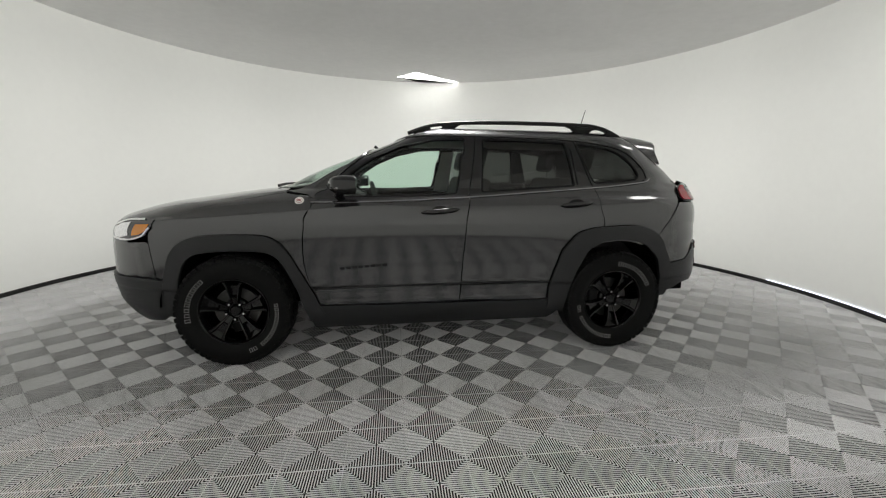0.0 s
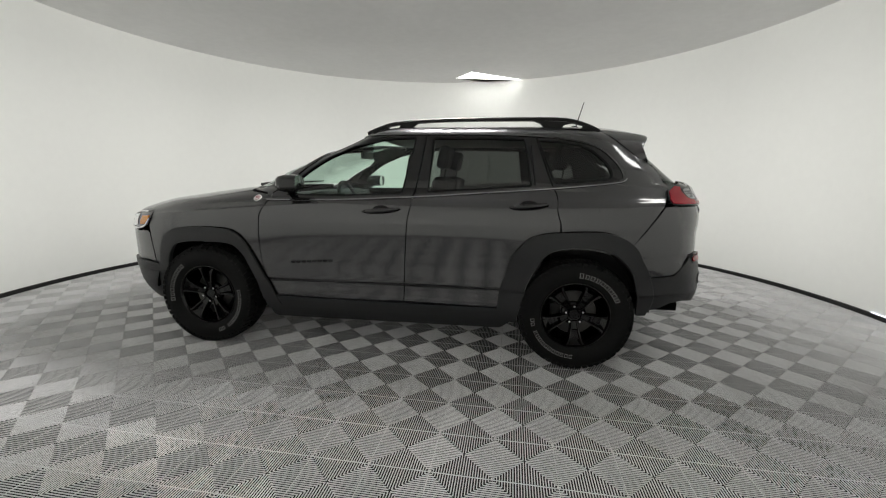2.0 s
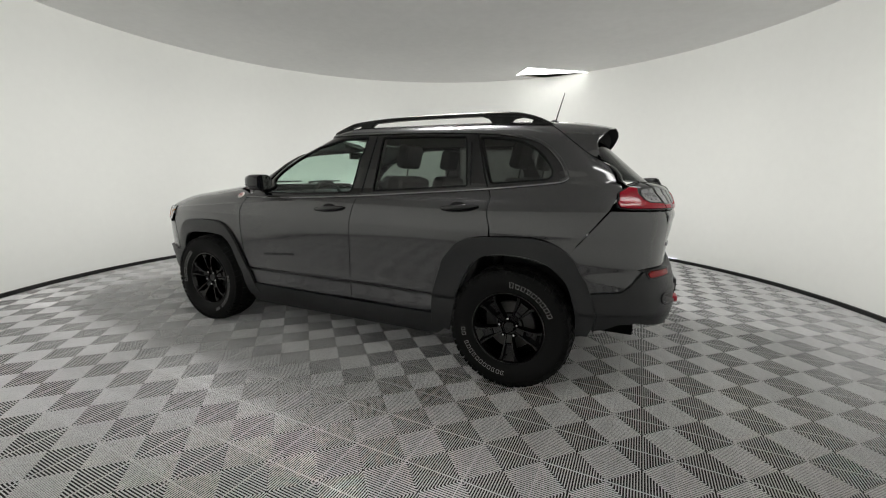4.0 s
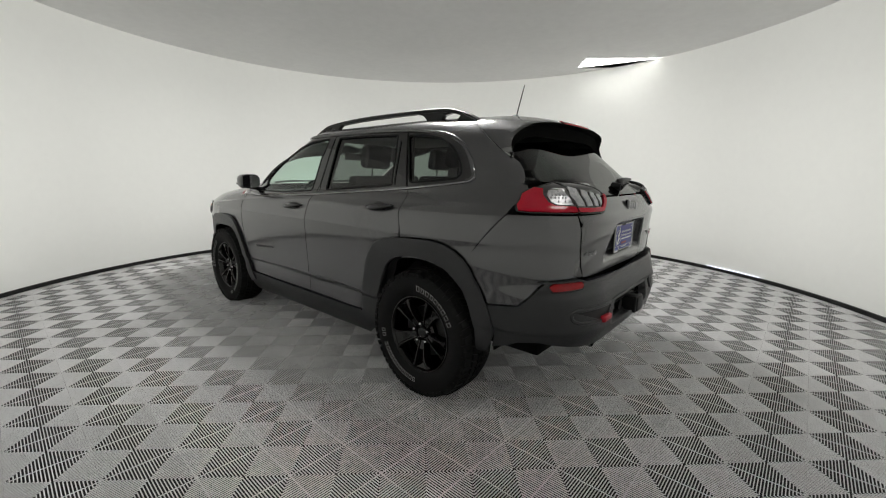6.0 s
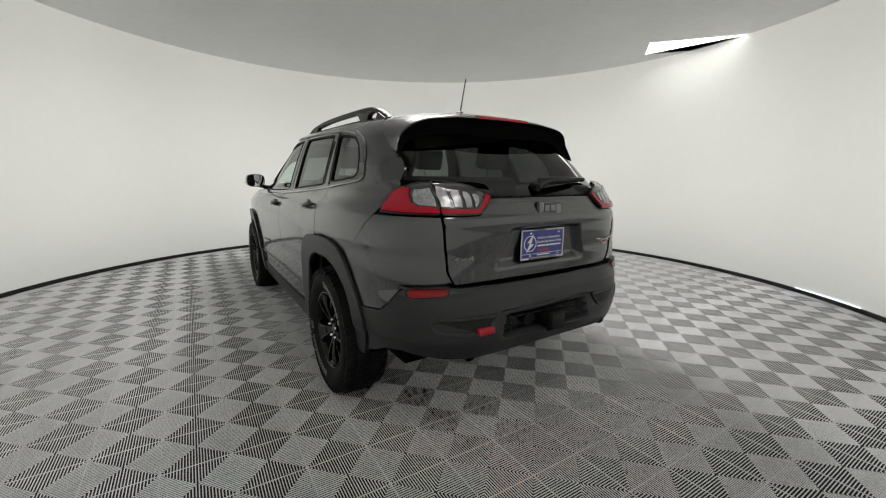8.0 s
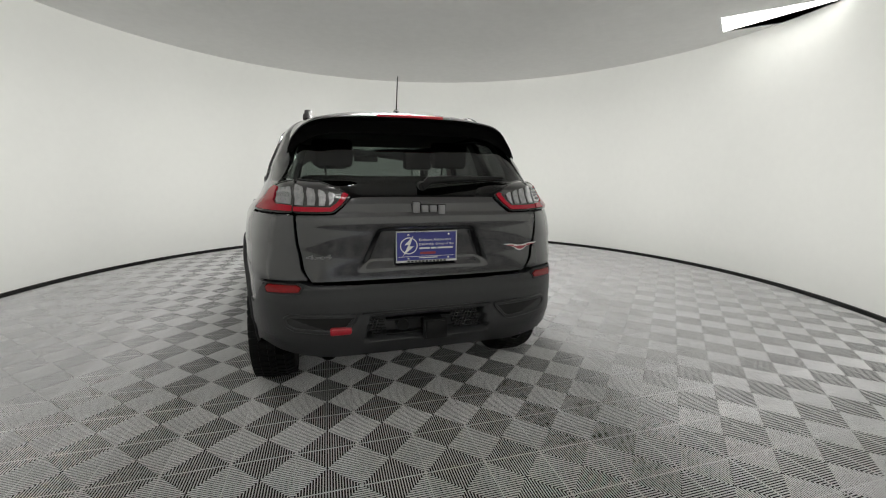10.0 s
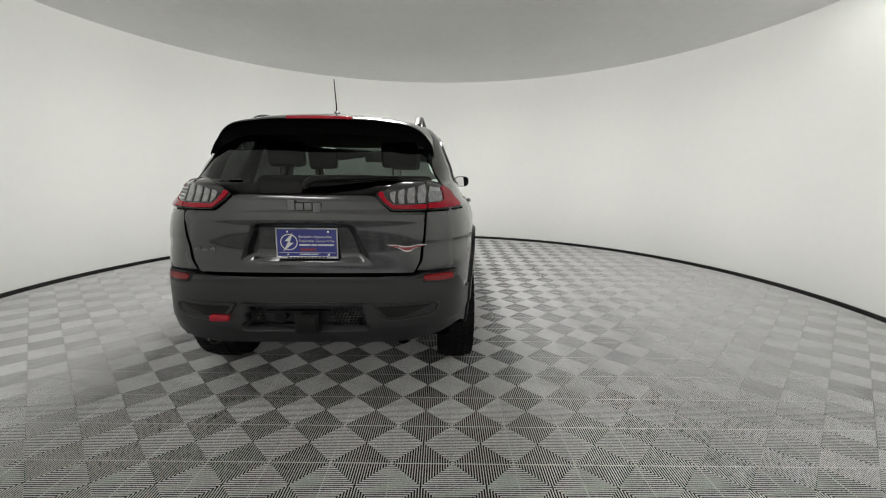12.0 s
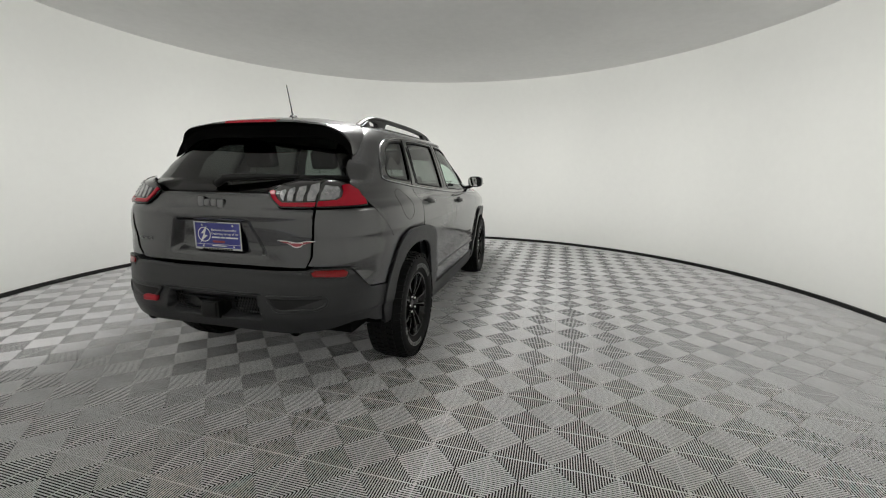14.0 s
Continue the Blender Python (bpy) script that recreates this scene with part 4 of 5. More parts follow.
first = wheel_parts()
first.parent = car
first.matrix_local = pose(-1.36, -.795, .375, 0, -107, 0)
spin = {(1.36, -1): -4, (-1.36, 1): 40, (1.36, 1): -15}
for (x, sy), ang in spin.items():
    w = copy_thing(first, pose(x, sy * .795, .375, 0, ang, 0 if sy < 0 else 180))
    w.parent = car

# ---- roof rails and aerial ----
for sy in (-1, 1):
    path = spline([(-.17, 1.598), (-.06, 1.640), (.06, 1.668), (.38, 1.688), (.80, 1.692), (1.20, 1.688), (1.33, 1.672), (1.43, 1.640), (1.50, 1.606)], 6)
    own = bmesh.new()
    rings = []
    for k, (x, z) in enumerate(path):
        t = np.array(path[min(k + 1, len(path) - 1)]) - np.array(path[max(k - 1, 0)])
        t = t / np.linalg.norm(t)
        y = .535 + .015 * (1 - ((x - .65) / .85) ** 2)
        w, h = .021, .013
        rings.append([own.verts.new((x - t[1] * dz, sy * y + dy, z + t[0] * dz)) for dy, dz in ((-w, -h), (-w, h * .5), (-w * .6, h), (w * .6, h), (w, h * .5), (w, -h))])
    for a, b in zip(rings, rings[1:]):
        for j in range(6):
            own.faces.new((a[j], a[(j + 1) % 6], b[(j + 1) % 6], b[j]))
    own.faces.new(rings[0]), own.faces.new(rings[-1])
    bmesh.ops.recalc_face_normals(own, faces=own.faces)
    rail = part("roof_rail", own, BLACK_SATIN, car, "satin black raised roof rail", 40)
    y0, y1 = (sy * .553 - .016, sy * .553 + .016)
    for pts in (((.06, 1.672), (.30, 1.682), (.22, 1.668), (.165, 1.632), (.06, 1.628), (.085, 1.648)),
                ((1.02, 1.684), (1.34, 1.664), (1.26, 1.650), (1.235, 1.622), (1.12, 1.630), (1.09, 1.660)),
                ((-.14, 1.612), (-.02, 1.654), (.0, 1.630), (-.02, 1.606), (-.13, 1.596)),
                ((1.44, 1.634), (1.50, 1.606), (1.36, 1.612), (1.385, 1.640), (1.40, 1.652))):
        part("rail_foot", prism_bm(pts, y0, y1, .004), BLACK_SATIN, rail)
aerial = part("aerial", tube_bm([(1.425, 0, 1.70), (1.436, 0, 1.745), (1.458, 0, 1.825), (1.477, 0, 1.893)], [.0045, .0042, .0035, .003], 8), BLACK_SATIN, car, "short black roof aerial")
bm = bmesh.new()
bmesh.ops.create_uvsphere(bm, u_segments=16, v_segments=8, radius=1)
for v in bm.verts:
    v.co = Vector((1.42 + v.co.x * .045 - max(0, v.co.z) * .01, v.co.y * .022, 1.672 + v.co.z * .036))
part("aerial_base", bm, BLACK_SATIN, aerial)

# ---- door mirrors, handles ----
for sy in (-1, 1):
    own = bmesh.new()
    rings = []
    for x, sc, dz in ((-.700, .30, .0), (-.690, .62, .0), (-.665, .86, .0), (-.62, 1.0, .0), (-.565, 1.0, .0), (-.540, .97, .0), (-.534, .93, .0)):
        ring = []
        for k in range(28):
            a = 2 * math.pi * k / 28
            c, s = math.cos(a), math.sin(a)
            ring.append(own.verts.new((x + .012 * c * sy, sy * .958 + .082 * sc * abs(c) ** .62 * (1 if c > 0 else -1), 1.228 + .060 * sc * abs(s) ** .66 * (1 if s > 0 else -1) + dz)))
        rings.append(ring)
    for a, b in zip(rings, rings[1:]):
        for j in range(28):
            own.faces.new((a[j], a[(j + 1) % 28], b[(j + 1) % 28], b[j]))
    own.faces.new(rings[0]), own.faces.new(rings[-1])
    bmesh.ops.recalc_face_normals(own, faces=own.faces)
    mirror_ob = part("door_mirror", own, BLACK_GLOSS, car, "gloss black door mirror", 45)
    own = bmesh.new()
    own.faces.new([own.verts.new((-.5315, sy * .958 + .072 * abs(math.cos(a)) ** .62 * (1 if math.cos(a) > 0 else -1), 1.228 + .051 * abs(math.sin(a)) ** .66 * (1 if math.sin(a) > 0 else -1)))
                   for a in [2 * math.pi * k / 32 for k in range(32)]])
    part("mirror_glass", own, MIRROR, mirror_ob, "mirror glass", smooth=0)
    part("mirror_arm", tube_bm([(-.66, sy * .80, 1.150), (-.64, sy * .86, 1.165), (-.62, sy * .92, 1.180)], [.034, .028, .024], 12, flat=.7), BLACK_GLOSS, mirror_ob)
    part("signal_strip", tube_bm([(-.690, sy * .925, 1.205), (-.688, sy * .98, 1.205), (-.64, sy * 1.035, 1.208)], .006, 8), CLEAR_LENS, mirror_ob)

for doors, x0, x1, z in ((doors_front, -.105, .165, 1.055), (doors_rear, .895, 1.150, 1.103)):
    for ob, sy in zip(doors, (-1, 1)):
        xm = (x0 + x1) / 2
        s, v = spot("S", xm, z)
        base, nn = place(s, v)
        base, nn = Vector((base.x, -sy * base.y if sy < 0 else -base.y, base.z)), nn
        if sy < 0:
            base = place(s, v)[0]
        own = bmesh.new()
        n = 15
        rings = []
        for k in range(n):
            u = k / (n - 1) * 2 - 1
            x = xm + u * (x1 - x0) / 2
            w = .0145 * (1 - abs(u) ** 3.2) ** .5 + .0015
            out = .034 * (1 - abs(u) ** 2.4) + .004
            rings.append([own.verts.new((x, base.y + sy * (out + .011 * math.sin(a) - .004), z + .012 * u + w * math.cos(a))) for a in [2 * math.pi * j / 12 for j in range(12)]])
        for a, b in zip(rings, rings[1:]):
            for j in range(12):
                own.faces.new((a[j], a[(j + 1) % 12], b[(j + 1) % 12], b[j]))
        own.faces.new(rings[0]), own.faces.new(rings[-1])
        bmesh.ops.recalc_face_normals(own, faces=own.faces)
        part("handle", own, BLACK_GLOSS, ob, "gloss black door handle")
        own = bmesh.new()
        bmesh.ops.create_uvsphere(own, u_segments=20, v_segments=10, radius=1)
        for q in own.verts:
            q.co = Vector((xm + q.co.x * .062, base.y + sy * (q.co.y * .004), z + q.co.z * .034))
        part("handle_cup", own, BLACK_SATIN, ob)

# small bright sticker on each wing, name bars on the doors
for sy in (-1, 1):
    p, nn = place(*spot("S", -.905, 1.118), .003)
    p, nn = Vector((p.x, p.y * -sy, p.z)), Vector((nn.x, nn.y * -sy, nn.z))
    turn = Matrix.Translation(p) @ Vector((0, -1, 0)).rotation_difference(nn).to_matrix().to_4x4()
    own = lathe_bm([(.001, -.004), (.020, -.004), (.023, -.003), (.029, -.003), (.030, .002)], 28)
    own.transform(turn)
    badge = part("wing_badge", own, WHITE_INK, car, "round white and red wing badge")
    own = lathe_bm([(.018, -.0035), (.0185, -.0055), (.021, -.0055), (.0215, -.0035)], 28)
    own.transform(turn)
    part("badge_ring", own, RED_BADGE, badge)
    for dz in (.006, -.004):
        own = box_bm(-.013, .013, -.006, -.003, dz - .003, dz + .003, .001, 1)
        own.transform(turn)
        part("badge_bar", own, RED_BADGE, badge)
for mir in (False, True):
    for k in range(8):
        x = -.655 + k * .041
        z = .655 + k * .003
        seg = S((x, z), (x + .030, z), (x + .030, z + .017), (x, z + .017))
        skin_part("door_name_bar", [seg], BADGE_DARK, (doors_front[int(mir)]), "small grey name bar", lift=.003, lip=.003, mirror=mir)

# fuel flap on the right-hand side
ring = [(spot("S", 1.50 + .098 * math.cos(a), 1.105 + .098 * math.sin(a))) for a in [2 * math.pi * k / 40 for k in range(40)]]
part("fuel_flap_gap", strip_bm(ring, .0025, .0012, 0, True, True), SEAL, car, "thin gap round the fuel flap")

# ---- rear fittings ----
PX = 2.184
plate = part("licence_plate", box_bm(PX, PX + .004, -.148, .158, .872, 1.022, .0015), PLATE_BLUE, car, "blue dealer plate in a silver frame")
own = bmesh.new()
for y0, y1, z0, z1 in ((-.151, .161, 1.018, 1.026), (-.151, .161, .868, .880), (-.151, -.145, .880, 1.018), (.155, .161, .880, 1.018)):
    box_bm(PX + .001, PX + .010, y0, y1, z0, z1, .002, 1, own)
part("plate_frame", own, PLATE_FRAME, plate, "silver plate frame")


def flat_shape(name, pts, x, mat, parent, label="", thick=.0015):
    own = bmesh.new()
    f = own.faces.new([own.verts.new((x, y, z)) for y, z in pts])
    r = bmesh.ops.extrude_face_region(own, geom=[f])
    for v in r["geom"]:
        if isinstance(v, bmesh.types.BMVert):
            v.co.x += thick
    bmesh.ops.recalc_face_normals(own, faces=own.faces)
    return part(name, own, mat, parent, label, smooth=0)


cy, cz = -.086, .952
own = bmesh.new()
n = 36
a = [[own.verts.new((PX + .0055, cy + r * math.cos(2 * math.pi * k / n) * 1.05, cz + r * math.sin(2 * math.pi * k / n))) for k in range(n)] for r in (.037, .042)]
for k in range(n):
    own.faces.new((a[0][k], a[0][(k + 1) % n], a[1][(k + 1) % n], a[1][k]))
part("plate_ring", own, WHITE_INK, plate, "white ring", smooth=0)
flat_shape("plate_bolt", [(cy + .022, cz + .050), (cy - .022, cz + .004), (cy - .002, cz + .006), (cy - .030, cz - .048), (cy + .024, cz - .004), (cy + .004, cz - .002)], PX + .0062, WHITE_INK, plate, "white zigzag shape")


def writing(text, size, loc, mat, parent, rot, name="lettering", extrude=.0006):
    cu = bpy.data.curves.new(name, "FONT")
    cu.body, cu.size, cu.extrude, cu.resolution_u = text, size, extrude, 2
    tmp = bpy.data.objects.new("tmp", cu)
    scene.collection.objects.link(tmp)
    me = bpy.data.meshes.new_from_object(tmp)
    bpy.data.objects.remove(tmp)
    bpy.data.curves.remove(cu)
    me.name = name
    me.materials.append(mat)
    ob = new(name, me)
    ob.parent = parent
    ob.matrix_local = Matrix.Translation(loc) @ Euler([radians(q) for q in rot]).to_matrix().to_4x4()
    return ob


writing("Exclusive Automotive", .0190, (PX + .006, -.036, .974), WHITE_INK, plate, (90, 0, 90))
writing("Dealership Group of the", .0180, (PX + .006, -.036, .953), WHITE_INK, plate, (90, 0, 90))
for k, (y0, y1) in enumerate(((-.034, .020), (.026, .054), (.060, .140))):
    flat_shape("plate_bar", [(y0, .934), (y1, .934), (y1, .942), (y0, .942)], PX + .0055, WHITE_INK, plate)
flat_shape("plate_bar", [(-.030, .908), (.050, .908), (.050, .920), (-.030, .920)], PX + .0055, RED_BADGE, plate)
flat_shape("plate_bar", [(-.138, .897), (.148, .897), (.148, .899), (-.138, .899)], PX + .0055, WHITE_INK, plate)
flat_shape("plate_bar", [(-.034, .888), (.060, .888), (.060, .893), (-.034, .893)], PX + .0055, WHITE_INK, plate)
for k in range(11):
    y = -.095 + k * .0185
    flat_shape("frame_bar", [(y, .870), (y + .013, .870), (y + .013, .878), (y, .878)], PX + .0102, BADGE_DARK, plate)
writing("ST. PETERSBURG", .0105, (PX + .0104, -.062, 1.0185), BADGE_DARK, plate, (90, 0, 90))
for y, z in ((-.09, 1.006), (.115, 1.006), (-.09, .889), (.115, .889)):
    own = lathe_bm([(.001, -.004), (.005, -.003), (.006, 0)], 12)
    own.transform(Matrix.Translation((PX + .010, y, z)) @ Matrix.Rotation(radians(90), 4, "Z"))
    part("plate_screw", own, CHROME, plate)

# maker's emblem as plain shapes, drive badge, red wing badge
own = bmesh.new()
for k, (y0, y1, z0, z1) in enumerate(((-.072, -.038, 1.116, 1.166), (-.032, .004, 1.118, 1.152), (.010, .046, 1.118, 1.152), (.052, .088, 1.108, 1.152))):
    box_bm(2.213, 2.226, y0, y1, z0, z1, .005, 2, own)
emblem = part("tailgate_emblem", own, BADGE_GREY, car, "grey emblem blocks on the tailgate")
own = bmesh.new()
for k, (y0, y1, z0, z1) in enumerate(((-.076, -.034, 1.112, 1.170), (-.036, .008, 1.114, 1.156), (.006, .050, 1.114, 1.156), (.048, .092, 1.104, 1.156))):
    box_bm(2.205, 2.219, y0, y1, z0, z1, .004, 1, own)
part("emblem_rim", own, BLACK_GLOSS, emblem)


def on_gate(y, z, lift):
    """A frame on the tailgate: x outwards, z up."""
    p, n = place(*spot("R", y, z), lift)
    sgn = 1 if y > 0 else -1
    x = Vector((n.x, abs(n.y) * sgn, 0)).normalized()
    yy = Vector((-x.y, x.x, 0))
    m = Matrix.Identity(4)
    for r in range(3):
        m[r][0], m[r][1], m[r][2], m[r][3] = x[r], yy[r], (0, 0, 1)[r], (p.x, abs(p.y) * sgn, p.z)[r]
    return m


drive = writing("4x4", .050, (0, 0, 0), BADGE_GREY, car, (90, 0, 90), "drive_badge", .003)
drive.matrix_local = on_gate(-.500, .905, .003) @ Matrix.Translation((0, -.068, 0)) @ Euler((radians(90), 0, radians(90))).to_matrix().to_4x4() @ Matrix.Diagonal((1.60, .62, .6, 1))
wing = [(0, -.020), (.020, -.016), (.034, -.006), (.060, .002), (.100, .013), (.060, .013), (.036, .010), (.018, .006), (0, .004)]
wing = [(y, z) for y, z in wing] + [(-y, z) for y, z in wing[-2:0:-1]]
rim_ob = flat_shape("red_wing_badge", [(y * 1.03, z * 1.15) for y, z in wing], 0, WHITE_INK, car, "red wing-shaped tailgate badge with a pale rim", .004)
flat_shape("badge_middle", [(y * .93, z * .82) for y, z in wing], .004, RED_BADGE, rim_ob, "red enamel", .002)
for k in range(7):
    y = -.040 + k * .0115
    flat_shape("badge_bar", [(y, .002), (y + .008, .002), (y + .008, .007), (y, .007)], .006, WHITE_INK, rim_ob, thick=.001)
rim_ob.matrix_local = on_gate(.512, .931, .004)

# wiper
wiper = part("rear_wiper", tube_bm([(2.150, -.012, 1.232), (2.128, .03, 1.266), (2.124, .10, 1.272), (2.10, .25, 1.278), (2.062, .46, 1.282)], [.018, .022, .020, .015, .007], 12), BLACK_SATIN, car, "black rear wiper")
part("wiper_pivot", tube_bm([(2.10, -.005, 1.245), (2.155, -.008, 1.238)], .021, 14), BLACK_SATIN, wiper)
part("wiper_blade", tube_bm([(2.118, .05, 1.250), (2.092, .25, 1.262), (2.058, .46, 1.272)], .006, 6), RUBBER, wiper)

# tow gear, vents and exhausts in the bumper
bm = box_bm(2.245, 2.283, -.474, -.376, .560, .594, .012, 3)
box_bm(2.14, 2.262, -.470, -.440, .564, .590, .008, 2, bm)
box_bm(2.14, 2.262, -.410, -.380, .564, .590, .008, 2, bm)
hook = part("tow_hook", bm, RED_HOOK, car, "red tow hook")
hitch = part("tow_hitch", box_bm(2.18, 2.315, -.028, .068, .515, .600, .008), BLACK_SATIN, car, "black square hitch cover")
part("hitch_lip", box_bm(2.285, 2.305, -.040, .080, .508, .606, .006), BLACK_SATIN, hitch)
part("tow_socket", tube_bm([(2.16, -.13, .575), (2.245, -.13, .570)], .030, 16), BLACK_SATIN, car, "black trailer socket")
bm = box_bm(2.20, 2.235, -.21, .13, .592, .602, .003)
box_bm(2.20, 2.235, -.21, -.03, .520, .530, .003, bm=bm)
part("socket_bracket", bm, BLACK_SATIN, car)
for y0, y1 in ((-.275, -.205), (.135, .285)):
    own = bmesh.new()
    rows_n = 6
    for r in range(rows_n):
        z = .530 + r * .0145
        nn = max(2, int((y1 - y0) / .018))
        for k in range(nn):
            y = y0 + (k + .5 * (r % 2)) * .018 + (z - .53) * -.25
            box_bm(2.222, 2.232, y, y + .0035, z, z + .014, 0, 1, own)
        box_bm(2.221, 2.231, y0 - (z - .53) * .25, y1 - (z - .53) * .25, z - .0015, z + .0015, 0, 1, own)
    part("mesh_vent", own, BLACK_GLOSS, car, "black mesh vent", smooth=0)
for sy in (-1, 1):
    y = -.483 if sy < 0 else .492
    own = bmesh.new()
    prof = [(.034, -.16), (.035, -.005), (.034, 0), (.031, 0), (.030, -.01), (.029, -.15)]
    lathe_bm(prof, 28, own)
    for v in own.verts:
        v.co = Vector((2.228 + v.co.y, y + v.co.x * .98, .444 + v.co.z * .60))
    part("exhaust_pipe", own, DARK_CHROME, car, "oval bright exhaust tip")
bm = tube_bm([(-1.30, -.55, .37), (-1.30, .55, .37)], .05, 12)
tube_bm([(1.36, -.6, .37), (1.36, .6, .37)], .05, 12, bm)
tube_bm([(1.2, -.35, .34), (1.72, -.40, .40)], .06, 14, bm)
tube_bm([(-.9, .1, .27), (1.6, .15, .30)], .035, 10, bm)
part("underbody", bm, DARK, car)

# bumper pocket rims, round flush black panels that stand for the recess's shade
for mir in (False, True):
    loop = R((.345, .640), (.50, .645), (.64, .647), (.668, .632), (.660, .600), (.62, .582), (.43, .568), (.405, .574))
    skin_part("bumper_pocket_shade", [dense(soft_loop(loop, .02), .02)], BLACK_SATIN, None, "black panel standing for the shade in a bumper pocket", lift=.0345, lip=.004, relief=corner_inset, mirror=mir)
    part("bumper_pocket_rim", strip_bm(dense(soft_loop(loop, .02), .02), .009, .008, .034, True, mir, None, corner_inset), CLADDING, car)
part("bumper_edge", strip_bm(dense(R((.0, .648), (.33, .648))[:2], .03)[:12], .006, .005, .037), CLADDING, car)
part("bumper_edge", strip_bm(dense(R((.0, .648), (.33, .648))[:2], .03)[:12], .006, .005, .037, False, True), CLADDING, car)

# ---- cabin ----


def seat(x, y, wide, heads):
    ob = tagged(new("seat"))
    ob.parent = car
    part("cushion", box_bm(x - .27, x + .25, y - wide / 2, y + wide / 2, .58, .76, .06, 3), SEAT_CLOTH, ob)
    own = box_bm(-.065, .065, -wide / 2 * .96, wide / 2 * .96, 0, .60, .05, 3)
    own.transform(Matrix.Translation((x + .22, y, .70)) @ Matrix.Rotation(radians(16), 4, "Y"))
    part("backrest", own, SEAT_CLOTH, ob, "black cloth backrest")
    for hy in heads:
        own = box_bm(-.045, .045, -.13, .13, .66, .84, .04, 3)
        own.transform(Matrix.Translation((x + .21, hy, .70)) @ Matrix.Rotation(radians(13), 4, "Y"))
        part("headrest", own, SEAT_CLOTH, ob, "black headrest")
        part("headrest_post", tube_bm([(x + .375, hy - .05, 1.26), (x + .395, hy - .05, 1.40)], .006, 6), STEEL, ob)
    return ob


seat(.02, -.38, .50, (-.38,))
seat(.02, .38, .50, (.38,))
seat(.90, 0, 1.28, (-.40, .40))
own = bmesh.new()
prof = [(-1.12, 1.10), (-1.0, 1.135), (-.72, 1.150), (-.60, 1.135), (-.55, 1.06), (-.62, .85), (-.80, .55), (-1.1, .55)]
prism_bm(prof, -.70, .70, .02, own)
prism_bm([(-.70, 1.14), (-.56, 1.165), (-.50, 1.14), (-.55, 1.06)], -.56, -.20, .015, own)
dash = part("dashboard", own, DASH, car, "black dashboard")
ring = [(-.395 - .055 * math.sin(a) * 1.0, -.38 + .185 * math.cos(a), 1.055 + .175 * math.sin(a)) for a in [2 * math.pi * k / 32 for k in range(33)]]
wheel_ob = part("steering_wheel", tube_bm(ring, .016, 8), DASH, car, "black steering wheel")
bm = tube_bm([(-.395, -.55, 1.05), (-.40, -.38, 1.05), (-.395, -.21, 1.05)], .018, 8)
tube_bm([(-.40, -.38, 1.05), (-.36, -.38, .90)], .018, 8, bm)
tube_bm([(-.41, -.38, 1.05), (-.62, -.38, 1.0)], .04, 10, bm)
part("wheel_centre", bm, DASH, wheel_ob)
rear_mirror = part("cabin_mirror", box_bm(-.385, -.355, -.125, .125, 1.43, 1.495, .014, 3), BLACK_SATIN, car, "black cabin mirror under the windscreen")
part("mirror_stalk", tube_bm([(-.37, 0, 1.48), (-.43, 0, 1.535)], .012, 8), BLACK_SATIN, rear_mirror)
part("cabin_floor", box_bm(-1.0, 2.05, -.74, .74, .40, .46, .01), DARK, car)
part("load_floor", box_bm(1.22, 2.05, -.56, .56, .46, .78, .02), DASH, car)
part("console", box_bm(-.65, .25, -.11, .11, .46, .80, .03), DASH, car)
skin_part("headliner", [dense([(0.0, 1.60), (ARC, 1.60), (ARC, 2.18), (0.0, 2.18)], .12)], LINER, lift=-.035, lip=0, both=True, ds=.08, dv=.06)
side_pair("door_lining", [dense(S((-.74, .50), (-.74, 1.11), (.25, 1.14), (1.17, 1.20), (1.17, .90), (1.0, .50)), .08)], DASH, lift=-.05, lip=0)
side_pair("load_lining", [dense(S((1.2, .90), (1.2, 1.22), (1.75, 1.24), (1.75, .90)), .08)], DASH, lift=-.05, lip=0)
# inner faces of the pillars
for pts in (((.17, 1.16), (.24, 1.55), (.37, 1.56), (.32, 1.16)), ((1.04, 1.22), (.99, 1.56), (1.09, 1.55), (1.20, 1.24)), ((1.56, 1.28), (1.52, 1.42), (1.36, 1.55), (1.55, 1.58), (1.80, 1.38), (1.84, 1.25))):
    side_pair("pillar_lining", [dense(S(*pts), .06)], LINER if pts[0][0] < 1 else DASH, lift=-.045, lip=0)
# screen wipers at the foot of the windscreen
for y in (-.45, .15):
    part("screen_wiper", tube_bm([(-1.13, y, 1.205), (-1.10, y + .10, 1.218), (-1.06, y + .42, 1.222)], [.012, .009, .006], 8), BLACK_SATIN, car, "black windscreen wiper")

# ---- ribbed floor tiles ----
TILE_P, TILE_TURN, TILE_U, TILE_V = 0.2796, radians(-1.05), 0.0535, -0.0478
RIBS = 24
RIB_HALF = 0.195
RIB_SHAPE = [(-1.0, -0.0038), (-1.0, -0.0022), (-0.87, -0.0011), (-0.5, -0.0003), (0.0, 0.0), (0.5, -0.0003), (0.87, -0.0011), (1.0, -0.0022), (1.0, -0.0038)]


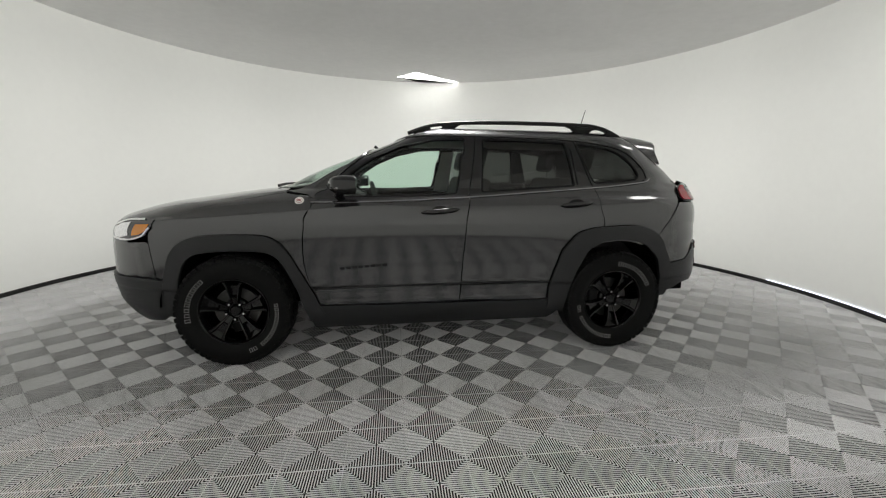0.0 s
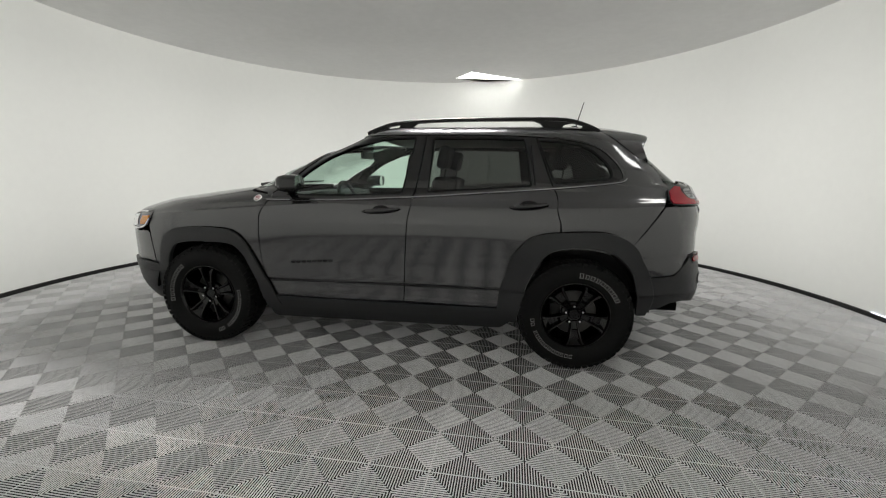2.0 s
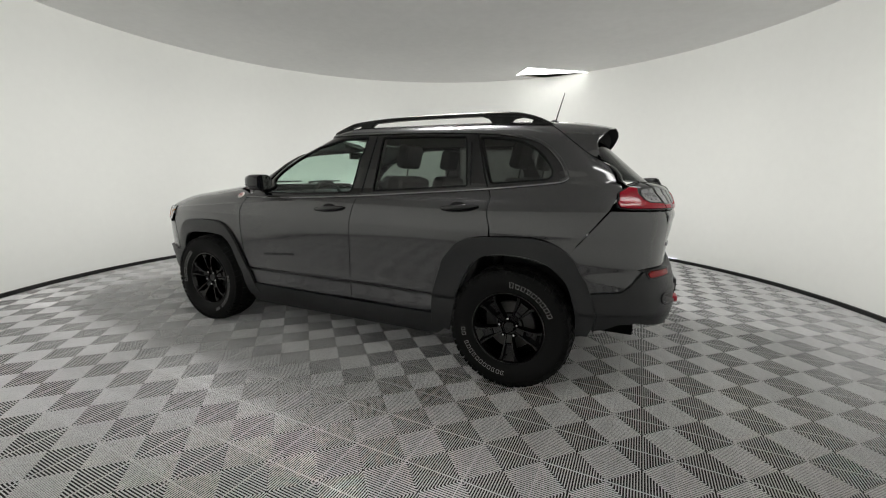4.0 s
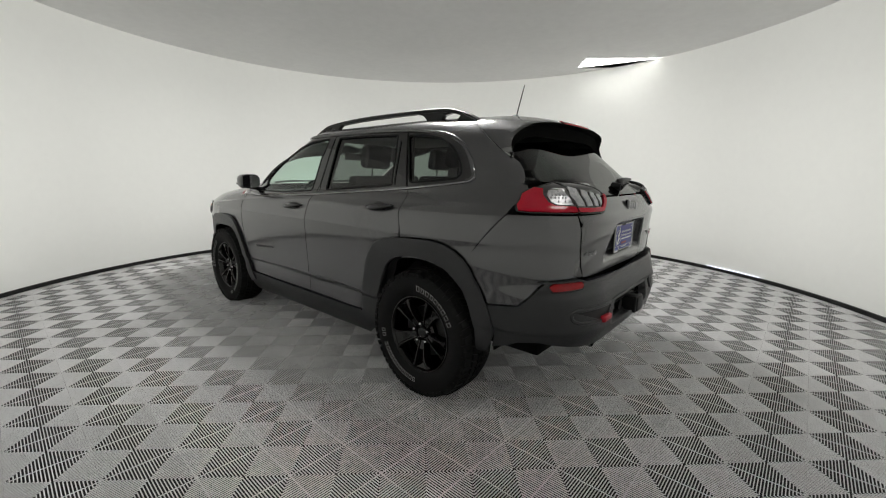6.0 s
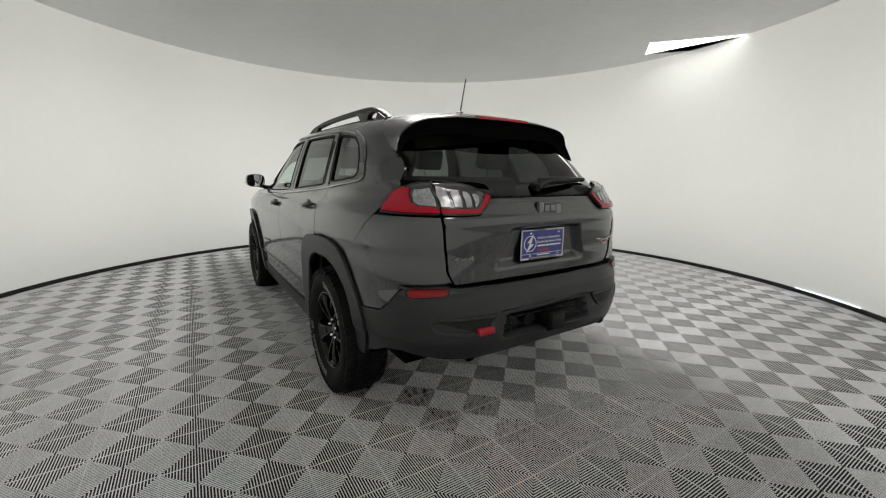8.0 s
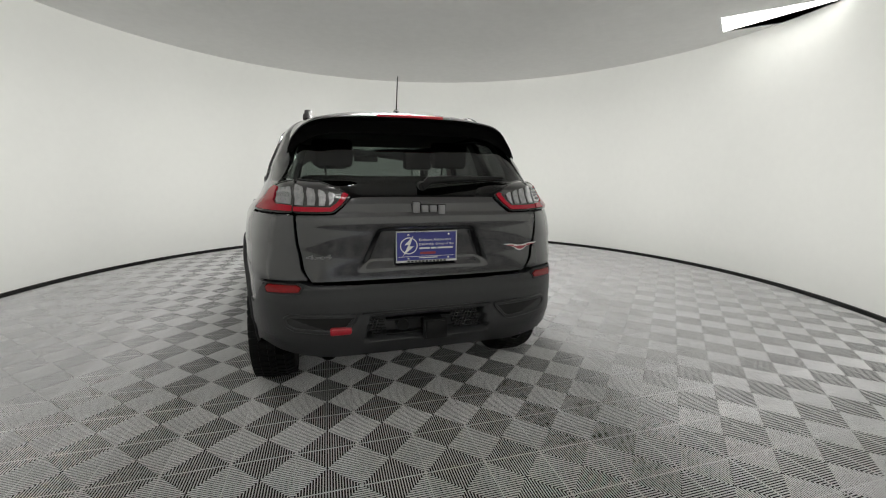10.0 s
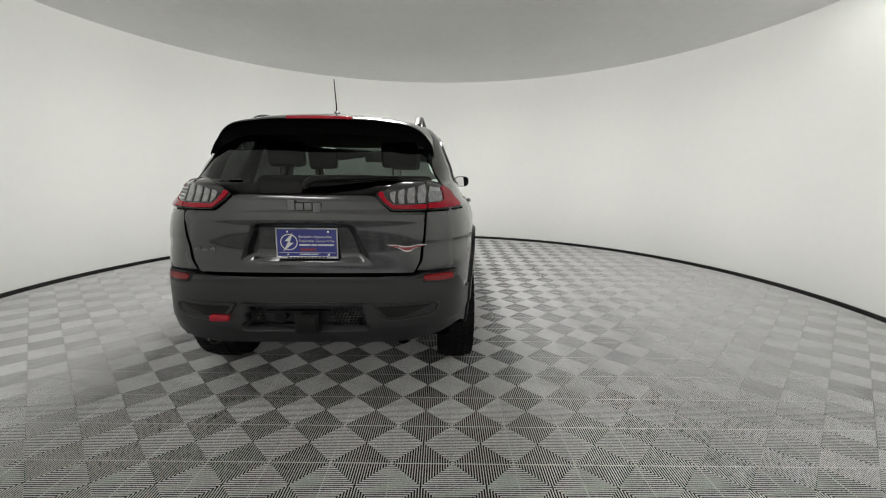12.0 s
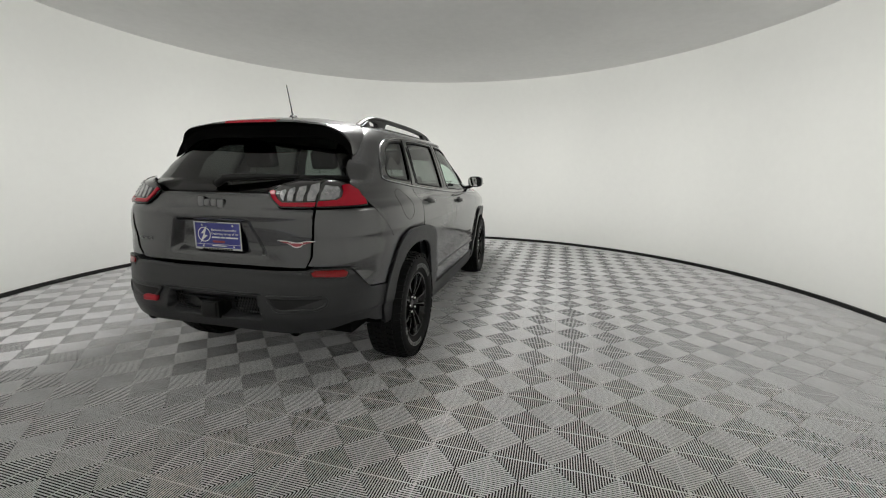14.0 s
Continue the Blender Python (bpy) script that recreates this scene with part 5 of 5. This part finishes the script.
def tile_geometry():
    """One square tile: a rim, and ribs that run from each edge to the diagonals."""
    verts, faces = [], []

    def bar(u0, u1, v0, v1, swap, flip):
        """A rounded rib along v, between u0 and u1."""
        k = len(verts)
        m, h = (u0 + u1) / 2, (u1 - u0) / 2
        for v in (v0, v1):
            for w, z in RIB_SHAPE:
                q = [m + h * w, TILE_P - v if flip else v]
                if swap:
                    q.reverse()
                verts.append((q[0], q[1], z))
        n = len(RIB_SHAPE)
        turn = swap != flip
        quads = [(j, j + n, j + n + 1, j + 1) for j in range(n - 1)]
        faces.extend([tuple(k + i for i in (q if turn else q[::-1])) for q in quads])

    step = TILE_P / RIBS
    for swap in (False, True):
        for flip in (False, True):
            for k in range(RIBS):
                u = (k + 0.5) * step
                reach = min(u, TILE_P - u) + (-1 if swap else 1) * step * RIB_HALF
                if reach > 0.0006:
                    bar(u - step * RIB_HALF, u + step * RIB_HALF, 0.0006, reach, swap, flip)
            # thin flange where two tiles meet
            k = len(verts)
            for v, z in ((0.0005, -0.006), (0.0005, -0.0030), (0.0013, -0.0030), (0.0013, -0.006)):
                for u in (0.0005, TILE_P - 0.0005):
                    q = [u, TILE_P - v if flip else v]
                    verts.append((q[1], q[0], z) if swap else (q[0], q[1], z))
            for j in (0, 2, 4):
                f = (k + j, k + j + 1, k + j + 3, k + j + 2)
                faces.append(f[::-1] if swap == flip else f)
    return verts, faces


TV, TF = tile_geometry()
tile_mesh = bpy.data.meshes.new("floor_tile")
tile_mesh.from_pydata(TV, [], TF)
tile_mesh.materials.append(TILE)
tile_mesh.shade_smooth()
ct, st = math.cos(TILE_TURN), math.sin(TILE_TURN)
spots = []
for i in range(-20, 21):
    for j in range(-20, 21):
        u, v = TILE_U + i * TILE_P, TILE_V + j * TILE_P
        um, vm = u + TILE_P / 2, v + TILE_P / 2
        x, y = ct * um - st * vm, st * um + ct * vm
        if math.hypot(x - CX, y - CY) < FLOOR_R + 0.16:
            # the strip that the camera goes along comes first
            near = abs(math.hypot(x - CX, y - CY) - 2.9) + (3.0 if x - CX < -1.5 or y - CY > 2.2 else 0.0)
            spots.append((near, u, v))
spots.sort()
rest_v, rest_f = [], []
TVA = np.array(TV)
for k, (near, u, v) in enumerate(spots):
    x, y = ct * u - st * v, st * u + ct * v
    if k < 300:
        ob = new("tile", tile_mesh)
        ob.parent = floor
        ob.matrix_local = Matrix.Translation((x, y, 0)) @ Matrix.Rotation(TILE_TURN, 4, "Z")
    else:
        base = len(rest_v) * len(TV)
        w = TVA + (u, v, 0)
        rest_v.append(np.stack([ct * w[:, 0] - st * w[:, 1], st * w[:, 0] + ct * w[:, 1], w[:, 2]], -1))
        rest_f.append(np.array(TF) + base)
me = bpy.data.meshes.new("far_tiles")
me.from_pydata(np.concatenate(rest_v).tolist(), [], np.concatenate(rest_f).tolist())
me.materials.append(TILE)
me.shade_smooth()
rest = new("far_tiles", me)
rest.parent = floor
tagged(rest, "grey ribbed plastic floor tiles", kind="stuff")
